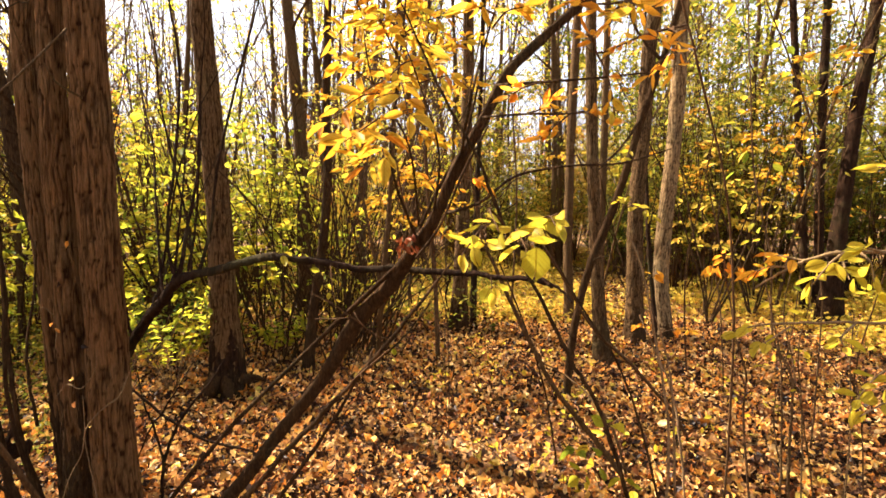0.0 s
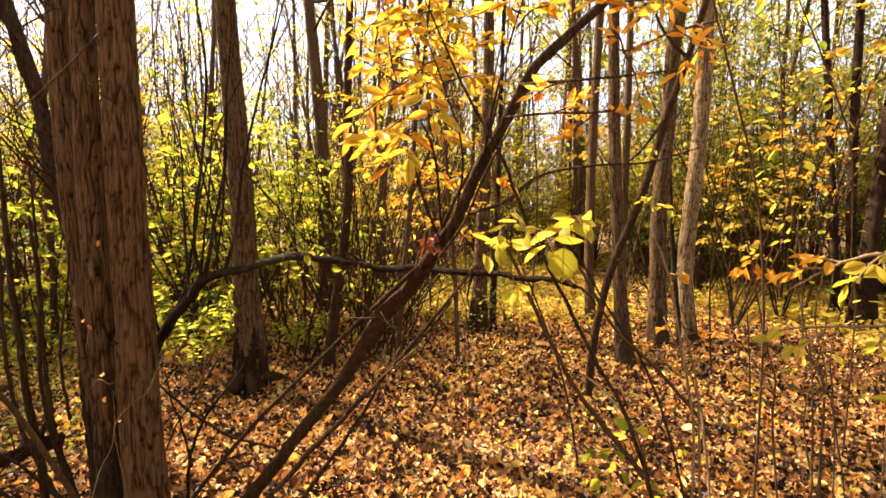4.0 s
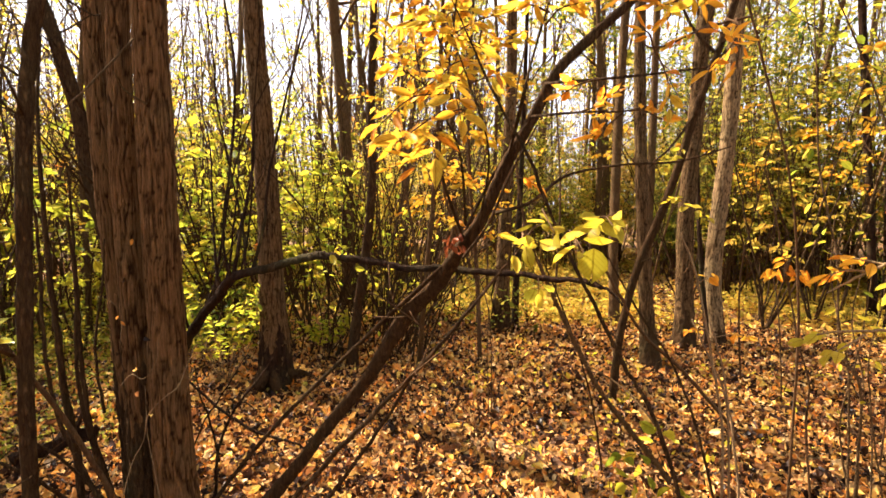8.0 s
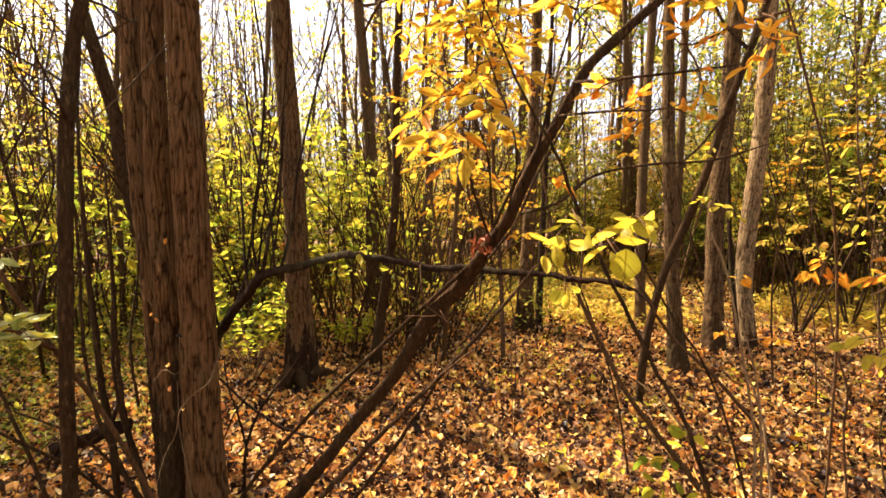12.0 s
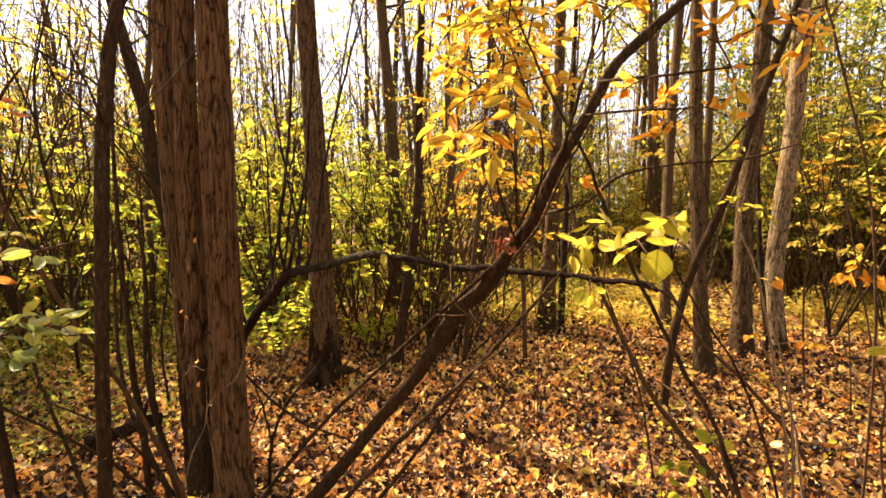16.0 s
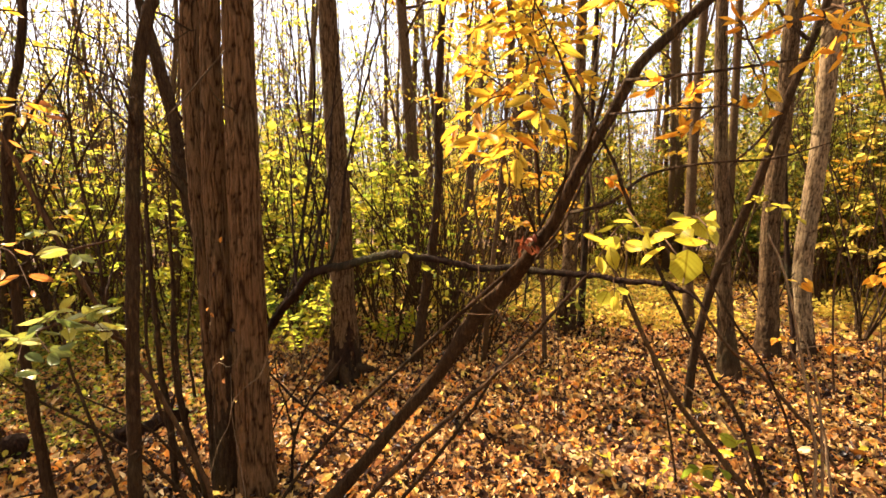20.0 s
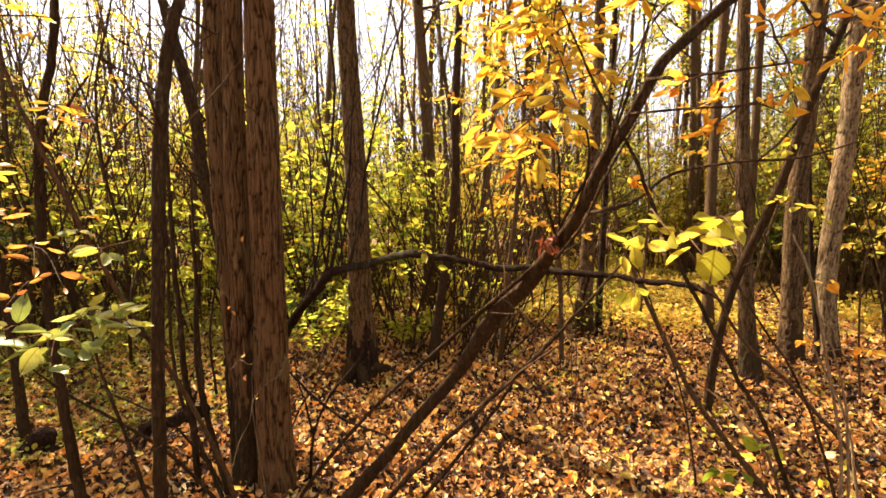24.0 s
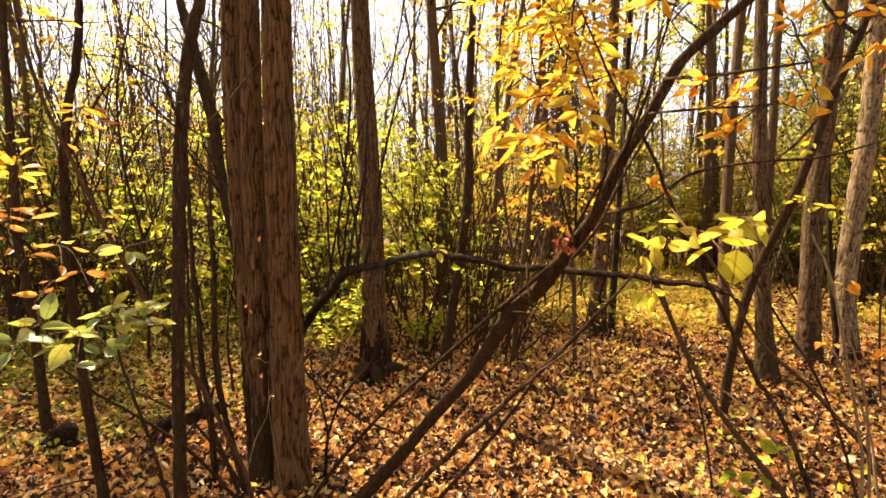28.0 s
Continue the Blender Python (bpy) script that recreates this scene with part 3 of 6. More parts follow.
def shrub(name, label, stems, mat=BARK_TWIG, category="shrub", sides=7, group="", rough=0.04):
    """Thin stems, each a row of (x, y, z, radius), that rise from one place."""
    base = thing(name, label, category, group=group)
    paths = []
    for k, st in enumerate(stems):
        a, b = np.array(st[0]), np.array(st[1])
        rise = max(b[2] - a[2], 0.3 * np.linalg.norm((b - a)[:3]))
        rooted = all(np.linalg.norm(np.array(o)[:, :3] - a[:3], axis=1).min() > 0.1 for j, o in enumerate(stems) if j != k)
        if 0.02 < a[2] < 0.5 and b[2] > a[2] and rooted:
            st = [(*(a[:2] + (a - b)[:2] * 0.6 * (a[2] + 0.03) / rise), -0.03, a[3] * 1.05), *st]
        path = glide(st, 6)
        path[1:-1, :3] += np.random.default_rng(len(st) * 7 + k).normal(0, 1, (len(path) - 2, 3)) * np.minimum(path[1:-1, 3:] * 0.25, 0.0017)
        paths.append(path)
        part("stem", mesh_of("stem", *tube(path, sides, rough, k)), mat[k % len(mat)] if isinstance(mat, list) else mat, base)
    return base, paths


def foliage(parent, paths, n, mat, leaf=0.07, seed=0, low=0.35, stray=0.05, label="", full=False, wide=1.1):
    rng = np.random.default_rng(seed)
    pts = np.array([on_path(paths[int(rng.integers(0, len(paths)))], rng.uniform(low, 1))[0][:3] for _ in range(n)]) + rng.normal(0, stray, (n, 3))
    return part("foliage", mesh_of("foliage", *leaves(pts, leaf, None, 0.35, full, wide, seed, 0.3), smooth=False), mat, parent, label)


def spurs(parent, path, n, low, high, reach, mat, seed, curl=0.03):
    """A few short bare side twigs on a stem, each a part."""
    rng = np.random.default_rng(seed)
    ks = [i for i in range(len(path)) if low < path[i][2] < high]
    for _ in range(n if ks else 0):
        p = path[ks[int(rng.integers(0, len(ks)))]]
        a = rng.uniform(0, 2 * np.pi)
        r = min(p[3] * 0.35, 0.006)
        tw = wander(p, (np.cos(a), np.sin(a), rng.uniform(0.2, 1.0)), reach * rng.uniform(0.4, 1.2), r, 0.0012, 5, 0.16, curl, rng)
        pieces = [tube(tw, 4)]
        for share in (0.3, 0.5, 0.75):
            side, d = on_path(tw, share + rng.uniform(-0.1, 0.1))
            fork = wander(side, d + rng.normal(0, 0.55, 3), reach * rng.uniform(0.2, 0.5), r * 0.6, 0.001, 4, 0.15, curl, rng)
            pieces.append(tube(fork, 3))
        part("twig", mesh_of("twig", *joined(pieces)), mat, parent)


def sprigs(parent, rows, mat, wood=BARK_TWIG, leaf=0.08, pairs=4, r=0.0025, seed=0, wide=1.0, hang=0.35, single=False):
    """Leafy shoots: each row is where it leaves its stem and where it ends. single: every leaf is a part of its own."""
    for k, (a, b) in enumerate(rows):
        w, (v, f) = sprig(a, b, r, leaf, pairs, seed * 31 + k, wide, hang)
        tw = part("twig", mesh_of("twig", *joined(w)), wood, parent)
        if single:
            for q in v.reshape(-1, len(FINE), 3):
                part("leaf", with_veins(mesh_of("leaf", q, FINE_F), 1), mat, tw)
            continue
        part("foliage", with_veins(mesh_of("foliage", v, f), len(v) // len(FINE)), mat, tw)


def sprays(parent, paths, n, mat, leaf, reach, seed, low=0.3, high=1.0, pairs=4, hang=0.3, wide=1.0, wood=BARK_TWIG, aim=None):
    """Leafy side shoots that leave the given stems at random and spread about level."""
    rng = np.random.default_rng(seed)
    rows = []
    for _ in range(n):
        p, _d = on_path(paths[int(rng.integers(0, len(paths)))], rng.uniform(low, high))
        a = rng.uniform(0, 2 * np.pi)
        way = np.array([np.cos(a), np.sin(a), rng.uniform(-0.25, 0.35)])
        if aim is not None:
            way = way + np.array(aim)
        rows.append((p[:3], p[:3] + way * reach * rng.uniform(0.5, 1.1)))
    sprigs(parent, rows, mat, wood, leaf, pairs, 0.0022, seed, wide, hang)


# the clump of trunks close to the path
clump = tree("multi_stem_tree", "clump of dark red-brown furrowed trunks rising from leaf litter", [
    [(-1.58, 2.28, -0.05, 0.1030), (-1.58, 2.28, 0.01, 0.0980), (-1.59, 2.27, 0.55, 0.0901), (-1.59, 2.27, 1.20, 0.0822), (-1.60, 2.27, 1.79, 0.0790), (-1.60, 2.27, 2.64, 0.0753)],
    [(-1.75, 2.28, -0.05, 0.0728), (-1.76, 2.29, 0.53, 0.0670), (-1.78, 2.30, 1.19, 0.0628), (-1.80, 2.31, 1.80, 0.0590), (-1.81, 2.34, 2.69, 0.0505)],
    [(-1.82, 2.35, -0.05, 0.0683), (-1.85, 2.35, 0.50, 0.0641), (-1.89, 2.35, 1.18, 0.0584), (-1.94, 2.36, 1.81, 0.0545), (-1.98, 2.40, 2.72, 0.0492)],
], BARK_RED, 12.0, GOLD, 6, 420, 0.12, 21, 5.0, 120, 2.4, relief=0.009, sleeve_tops=(0, 0.62, 0.70))
for k, st in enumerate([
    [(-1.57, 2.11, 2.34, 0.0055), (-1.59, 1.95, 2.16, 0.0052), (-1.62, 1.83, 2.02, 0.0037), (-1.66, 1.71, 1.90, 0.0024)],
    [(-1.62, 1.99, 2.12, 0.0040), (-1.62, 1.93, 2.23, 0.0026), (-1.62, 1.90, 2.29, 0.0019)],
    [(-1.53, 2.12, 2.06, 0.0055), (-1.53, 1.99, 2.09, 0.0039), (-1.53, 1.93, 2.15, 0.0026)],
    [(-1.81, 2.10, 2.03, 0.0071), (-1.83, 2.01, 2.14, 0.0055), (-1.86, 1.99, 2.32, 0.0040), (-1.91, 1.94, 2.49, 0.0026)],
    [(-1.83, 2.14, 1.91, 0.0058), (-1.88, 2.04, 1.95, 0.0042), (-1.92, 1.93, 2.01, 0.0027), (-2.00, 1.86, 2.09, 0.0020)],
    [(-1.86, 2.18, 1.71, 0.0060), (-1.88, 2.10, 1.82, 0.0043), (-1.92, 2.07, 1.96, 0.0028), (-1.93, 2.06, 2.15, 0.0021)],
]):
    part("branch", mesh_of("branch", *tube(glide(st, 5), 5, 0.05, 130 + k)), BARK_GREY if k < 3 else BARK_BROWN, clump)
crooked = tree("tree", "dark crooked trunk that forks and leans away behind a clump", [
    [(-2.08, 2.86, 0.10, 0.0450), (-2.15, 2.85, 0.70, 0.0420), (-2.28, 2.83, 1.20, 0.0400), (-2.42, 2.82, 1.78, 0.0390), (-2.48, 2.84, 2.15, 0.0400), (-2.55, 2.84, 2.43, 0.0406), (-2.63, 2.83, 2.74, 0.0346), (-2.70, 2.82, 3.00, 0.0287)],
], BARK_BROWN, 8.5, LIME, 5, 260, 0.3, 22, 4.0, 10)
crooked_line = glide([(-2.37, 2.80, 1.0, 0.04), (-2.42, 2.82, 1.78, 0.039), (-2.55, 2.84, 2.43, 0.04), (-2.70, 2.82, 3.00, 0.03)], 6)
spurs(crooked, crooked_line, 16, 1.3, 3.0, 0.95, BARK_BROWN, 671, 0.05)
tree("tree", "grey-brown tree trunk with a dark, spreading root foot", [
    [(-1.83, 4.05, 0.03, 0.1410), (-1.83, 4.05, 0.39, 0.1245), (-1.84, 4.04, 0.81, 0.1080), (-1.84, 4.04, 1.43, 0.0966), (-1.87, 4.03, 2.18, 0.0901), (-1.92, 4.01, 3.38, 0.0756)],
], BARK_GREY, 12.5, GOLD, 7, 500, 0.2, 23, 5.0, 96, relief=0.008, sleeve_tops=(0.46,))
# roots in a darker brown, which also puts the foot's shade into colour
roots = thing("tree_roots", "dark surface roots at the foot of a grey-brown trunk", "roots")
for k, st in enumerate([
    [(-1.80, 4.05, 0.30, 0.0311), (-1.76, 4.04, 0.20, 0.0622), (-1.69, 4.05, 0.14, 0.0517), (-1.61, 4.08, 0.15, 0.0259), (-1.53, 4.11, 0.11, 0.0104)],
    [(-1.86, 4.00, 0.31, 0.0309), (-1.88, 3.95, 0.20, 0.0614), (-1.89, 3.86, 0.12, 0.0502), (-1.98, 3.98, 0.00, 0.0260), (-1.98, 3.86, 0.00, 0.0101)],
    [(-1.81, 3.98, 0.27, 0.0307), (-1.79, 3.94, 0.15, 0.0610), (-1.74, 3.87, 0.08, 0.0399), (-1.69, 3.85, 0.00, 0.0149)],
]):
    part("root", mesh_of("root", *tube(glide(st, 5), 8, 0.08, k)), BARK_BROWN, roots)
tree("tree", "slim grey-brown trunk in the middle of the clearing", [
    [(0.20, 6.20, -0.05, 0.1131), (0.22, 6.20, 0.64, 0.0939), (0.26, 6.19, 1.72, 0.0783), (0.30, 6.19, 3.11, 0.0628), (0.31, 6.19, 4.11, 0.0584)],
], BARK_GREY, 13, GOLD, 7, 500, 0.3, 24, 5.5, 56, relief=0.005, sleeve_tops=(0.38,))
tree("tree", "thin dark sapling trunk beside a grey one", [
    [(0.39, 6.39, -0.05, 0.0489), (0.40, 6.39, 0.46, 0.0448), (0.43, 6.39, 1.36, 0.0368), (0.46, 6.38, 2.44, 0.0290), (0.49, 6.38, 3.50, 0.0250)],
], BARK_DARK, 7, LIME, 4, 200, 0.2, 25, 4.0, 8)
RIGHT = "trunks on the far side of the clearing"
tree("tree", "straight pale brown trunk with thin branches", [
    [(2.26, 5.67, -0.05, 0.1069), (2.24, 5.67, 0.72, 0.0926), (2.23, 5.68, 1.53, 0.0883), (2.28, 5.66, 2.53, 0.0802), (2.31, 5.64, 3.48, 0.0757), (2.34, 5.63, 3.89, 0.0719)],
], BARK_TAN, 13, GOLD, 7, 600, 0.3, 26, 5.5, 56, group=RIGHT, relief=0.005, sleeve_tops=(0.40,))
tree("tree", "pale leaning trunk with sunlit smooth bark", [
    [(2.66, 5.82, 0.16, 0.0992), (2.62, 5.84, 0.76, 0.0884), (2.64, 5.83, 1.41, 0.0874), (2.69, 5.81, 2.17, 0.0828), (2.72, 5.80, 3.01, 0.0816), (2.72, 5.79, 3.95, 0.0772)],
], BARK_PALE, 13, GOLD, 7, 600, 0.3, 27, 5.5, 56, group=RIGHT, relief=0.003, sleeve_tops=(0.25,))
tree("tree", "slender grey-brown trunk with knots and short dead twigs", [
    [(1.64, 4.88, -0.05, 0.0838), (1.58, 4.90, 0.61, 0.0660), (1.52, 4.92, 1.53, 0.0595), (1.47, 4.94, 2.53, 0.0559), (1.44, 4.94, 3.61, 0.0494)],
], BARK_TAN, 12, GOLD, 7, 500, 0.35, 28, 5.0, 56, group=RIGHT, relief=0.005, sleeve_tops=(0.40,))
tree("tree", "slim trunk standing back among undergrowth", [
    [(1.76, 6.67, -0.05, 0.0705), (1.72, 6.68, 0.72, 0.0622), (1.71, 6.68, 1.50, 0.0616), (1.73, 6.68, 2.86, 0.0567), (1.78, 6.67, 4.31, 0.0518)],
], BARK_GREY, 11, LIME, 6, 400, 0.3, 29, 5.0, 10, group=RIGHT)
tree("tree", "thin brown trunk standing back among undergrowth", [
    [(2.46, 7.61, -0.05, 0.0669), (2.46, 7.61, 1.31, 0.0571), (2.47, 7.61, 2.84, 0.0518), (2.47, 7.61, 4.69, 0.0465)],
], BARK_GREY, 10, LIME, 5, 300, 0.2, 30, 5.0, 8, group=RIGHT)
tree("tree", "dark leafy trunk at the edge of the thicket", [
    [(5.19, 6.47, 0.35, 0.1400), (5.22, 6.46, 1.13, 0.1020), (5.25, 6.43, 1.82, 0.0880), (5.30, 6.40, 2.79, 0.0820), (5.40, 6.32, 4.17, 0.0700)],
], BARK_DARK, 12, GREEN, 9, 900, 0.3, 31, 2.5, 12)
tree("tree", "thin dark trunk in the thicket", [
    [(5.39, 7.20, 0.32, 0.0589), (5.29, 7.28, 1.85, 0.0501), (5.19, 7.36, 3.39, 0.0497), (5.10, 7.41, 4.61, 0.0453)],
], BARK_DARK, 10, OLIVE, 6, 500, 0.2, 32, 3.0, 8)
tree("tree", "slim dark trunk in the thicket with yellow leaves", [
    [(5.76, 7.43, 0.28, 0.0737), (5.71, 7.47, 1.85, 0.0599), (5.68, 7.49, 3.42, 0.0590), (5.67, 7.50, 4.64, 0.0541)],
], BARK_DARK, 11, OLIVE, 7, 600, 0.2, 33, 3.0, 8)
tree("tree", "grey trunk behind the thicket with yellow shoots", [
    [(-2.08, 7.31, -0.05, 0.1114), (-2.08, 7.31, 1.15, 0.0972), (-2.09, 7.31, 2.52, 0.0914), (-2.15, 7.29, 3.49, 0.0820), (-2.23, 7.27, 4.55, 0.0766)],
], BARK_GREY, 12, LIME, 8, 500, 0.3, 34, 4.0, 10)
tree("tree", "slim red-brown trunk with a rough knot", [
    [(-1.32, 4.67, 0.10, 0.0552), (-1.25, 4.69, 0.65, 0.0494), (-1.15, 4.71, 1.33, 0.0436), (-1.10, 4.72, 1.94, 0.0405), (-1.11, 4.72, 2.48, 0.0401), (-1.09, 4.73, 3.01, 0.0371), (-1.07, 4.73, 3.52, 0.0341)],
], BARK_BROWN, 9, GOLD, 6, 300, 0.3, 35, 4.2, 10)

# the leaning trunk across the view
lean_tree = thing("leaning_tree", "dark leaning trunk of a fallen sapling, grown across the clearing", "tree")
LEAN_PATH = glide([(-1.24, 2.02, -0.04, 0.0361), (-1.03, 1.99, 0.23, 0.0314), (-0.92, 1.98, 0.36, 0.0298), (-0.80, 1.95, 0.51, 0.0267), (-0.64, 1.91, 0.72, 0.0246), (-0.48, 1.89, 0.92, 0.0262), (-0.32, 1.83, 1.18, 0.0294), (-0.19, 1.76, 1.32, 0.0279), (-0.10, 1.66, 1.46, 0.0231), (-0.03, 1.62, 1.56, 0.0196), (0.04, 1.60, 1.72, 0.0182), (0.13, 1.59, 1.88, 0.0170), (0.21, 1.60, 2.03, 0.0160), (0.32, 1.62, 2.14, 0.0151), (0.44, 1.64, 2.25, 0.0142), (0.56, 1.65, 2.38, 0.0141), (0.70, 1.65, 2.61, 0.0103)], 6)
part("trunk", mesh_of("trunk", *tube(LEAN_PATH, 18, 0.06, 40)), BARK_BROWN, lean_tree)
lean_branches = []
lean_branches.append([(-0.13, 1.70, 1.41, 0.0071), (-0.07, 1.66, 1.55, 0.0058), (-0.00, 1.63, 1.69, 0.0050), (0.06, 1.60, 1.79, 0.0043), (0.09, 1.59, 1.89, 0.0038), (0.11, 1.57, 1.98, 0.0032)])
lean_branches.append([(-0.09, 1.62, 1.43, 0.0051), (-0.01, 1.58, 1.54, 0.0044), (0.06, 1.56, 1.70, 0.0037), (0.14, 1.55, 1.85, 0.0026)])
lean_branches.append([(0.06, 1.62, 1.77, 0.0055), (0.06, 1.15, 1.83, 0.0031), (0.09, 1.15, 1.95, 0.0027), (0.13, 1.14, 2.08, 0.0019), (0.18, 1.14, 2.21, 0.0015)])
lean_branches.append([(-0.10, 1.66, 1.45, 0.0087), (-0.26, 1.76, 1.30, 0.0083), (-0.51, 1.89, 1.06, 0.0079), (-0.93, 2.06, 0.64, 0.0089), (-1.22, 2.13, 0.30, 0.0094), (-1.37, 2.16, 0.09, 0.0097), (-1.41, 2.13, 0.00, 0.0096)])
lean_branches.append([(0.01, 1.62, 1.58, 0.0065), (0.09, 1.22, 1.61, 0.0042), (0.19, 1.29, 1.68, 0.0037), (0.34, 1.33, 1.71, 0.0030), (0.49, 1.35, 1.72, 0.0031), (0.63, 1.37, 1.76, 0.0016)])
lean_branches.append([(0.17, 1.61, 1.99, 0.0054), (0.22, 1.13, 1.88, 0.0032), (0.36, 1.17, 1.90, 0.0026), (0.49, 1.20, 1.92, 0.0020)])
lean_branches.append([(0.12, 1.62, 1.89, 0.0037), (0.19, 1.13, 1.81, 0.0026), (0.30, 1.18, 1.82, 0.0020), (0.41, 1.23, 1.85, 0.0014)])
lean_branches.append([(-0.09, 1.62, 1.50, 0.0056), (-0.13, 1.25, 1.70, 0.0029), (-0.12, 1.29, 1.90, 0.0029), (-0.10, 1.33, 2.11, 0.0022), (-0.09, 1.37, 2.28, 0.0015)])
lean_branches.append([(-0.03, 1.62, 1.58, 0.0037), (-0.01, 1.22, 1.73, 0.0028), (-0.06, 1.26, 1.91, 0.0021), (-0.12, 1.29, 2.07, 0.0014)])
lean_branches.append([(-0.08, 1.62, 1.54, 0.0037), (-0.09, 1.30, 1.76, 0.0030), (-0.19, 1.36, 1.94, 0.0023), (-0.23, 1.42, 2.15, 0.0016)])
for k, st in enumerate(lean_branches):
    part("branch", mesh_of("branch", *tube(glide(st, 6), 7, 0.04, 50 + k)), BARK_BROWN, lean_tree)
sprigs(lean_tree, [
    ((-0.12, 1.29, 1.89), (-0.25, 1.05, 1.77)), ((-0.13, 1.27, 1.84), (-0.20, 1.00, 1.73)), ((-0.13, 1.26, 1.80), (-0.16, 1.00, 1.68)),
    ((-0.12, 1.29, 1.87), (-0.07, 1.04, 1.78)), ((-0.13, 1.26, 1.77), (-0.12, 1.01, 1.70)), ((-0.18, 1.36, 1.93), (-0.26, 1.27, 1.97)),
    ((-0.11, 1.29, 1.96), (-0.20, 1.20, 1.87)), ((-0.11, 1.33, 2.07), (-0.21, 1.28, 2.07)), ((-0.11, 1.33, 2.05), (0.01, 1.30, 2.09)),
], GOLD, leaf=0.058, pairs=4, seed=1, wide=0.72, single=True)
sprigs(lean_tree, [
    ((-0.23, 1.42, 2.13), (-0.29, 1.34, 2.04)), ((-0.20, 1.36, 1.97), (-0.08, 1.37, 1.96)), ((-0.10, 1.33, 2.11), (-0.13, 1.21, 1.97)),
    ((-0.12, 1.29, 2.07), (-0.03, 1.22, 1.98)), ((-0.06, 1.26, 1.91), (0.02, 1.22, 1.92)), ((-0.12, 1.29, 1.99), (-0.15, 1.21, 2.05)),
    ((-0.10, 1.30, 1.79), (-0.02, 1.26, 1.77)), ((0.12, 1.14, 2.03), (0.06, 1.12, 2.04)), ((0.11, 1.14, 2.00), (0.17, 1.07, 2.02)),
], GOLD, leaf=0.054, pairs=4, seed=3, wide=0.72, single=True)
sprigs(lean_tree, [
    ((0.22, 1.13, 1.88), (0.15, 1.14, 1.85)), ((0.19, 1.13, 1.81), (0.25, 1.12, 1.84)), ((0.30, 1.18, 1.82), (0.23, 1.17, 1.76)),
    ((0.31, 1.18, 1.82), (0.37, 1.13, 1.79)), ((-0.12, 1.29, 1.94), (-0.17, 1.25, 1.88)), ((0.05, 1.15, 1.67), (0.10, 1.15, 1.65)),
], AMBER, leaf=0.046, pairs=4, seed=2, wide=0.75, hang=0.05, single=True)
gold_paths = [glide(st, 6) for st in [
    [(-0.07, 1.22, 1.53, 0.0056), (-0.14, 1.27, 1.70, 0.0044), (-0.13, 1.33, 1.91, 0.0038), (-0.11, 1.40, 2.14, 0.0031), (-0.09, 1.45, 2.32, 0.0024)],
    [(-0.06, 1.21, 1.55, 0.0042), (-0.09, 1.30, 1.76, 0.0037), (-0.19, 1.39, 1.95, 0.0031), (-0.24, 1.48, 2.17, 0.0025)],
    [(0.04, 1.15, 1.72, 0.0092), (0.06, 1.15, 1.83, 0.0071), (0.09, 1.15, 1.95, 0.0058), (0.13, 1.14, 2.08, 0.0044), (0.18, 1.14, 2.21, 0.0031)],
]]
sprays(lean_tree, gold_paths[:2], 13, GOLD, 0.052, 0.28, 77, 0.42, 1.0)
sprays(lean_tree, gold_paths[2:], 5, GOLD, 0.044, 0.2, 78, 0.7, 1.0)
part("clump_of_dead_leaves", mesh_of("clump_of_dead_leaves", *leaves(np.array((-0.12, 1.56, 1.48)) + np.random.default_rng(8).normal(0, 0.013, (20, 3)), 0.030, None, 0.1, True, 1.2, 8, 0, 0.8)), RUST, lean_tree, "small nest of dry red leaves")

# two thin stems that slant across close to the path
slant, slant_paths = shrub("sapling", "pair of long thin bare stems slanting low over the litter", [
    [(-1.22, 0.94, -0.03, 0.0062), (-0.75, 0.86, 0.58, 0.0056), (-0.45, 0.78, 0.97, 0.0050), (-0.27, 0.74, 1.19, 0.0043), (-0.18, 0.72, 1.29, 0.0039), (-0.09, 0.71, 1.39, 0.0032), (-0.02, 0.69, 1.48, 0.0022), (0.01, 0.68, 1.52, 0.0014)],
    [(-1.12, 0.98, -0.03, 0.0055), (-0.70, 0.89, 0.56, 0.0050), (-0.41, 0.81, 0.94, 0.0042), (-0.25, 0.77, 1.15, 0.0036), (-0.17, 0.75, 1.27, 0.0028), (-0.11, 0.74, 1.37, 0.0016)],
], BARK_BROWN, "sapling")
spurs(slant, slant_paths[0], 3, 0.9, 1.45, 0.14, BARK_TWIG, 672)

# the arched branch behind it
arched_stems = []
arched_stems.append([(-1.91, 2.50, 0.15, 0.0287), (-1.79, 2.53, 0.54, 0.0286), (-1.69, 2.54, 0.81, 0.0270), (-1.50, 2.42, 1.02, 0.0256), (-1.30, 2.25, 1.17, 0.0237), (-1.17, 2.12, 1.27, 0.0210), (-1.02, 2.02, 1.32, 0.0176), (-0.92, 2.00, 1.34, 0.0174), (-0.83, 1.98, 1.37, 0.0161), (-0.71, 1.95, 1.40, 0.0159), (-0.64, 1.92, 1.40, 0.0156), (-0.53, 1.91, 1.39, 0.0144), (-0.43, 1.89, 1.38, 0.0121), (-0.31, 1.87, 1.36, 0.0131), (-0.18, 1.85, 1.37, 0.0118), (-0.09, 1.84, 1.36, 0.0118), (0.03, 1.78, 1.36, 0.0114), (0.12, 1.75, 1.36, 0.0102), (0.20, 1.72, 1.35, 0.0100), (0.33, 1.67, 1.35, 0.0087), (0.37, 1.65, 1.33, 0.0077)])
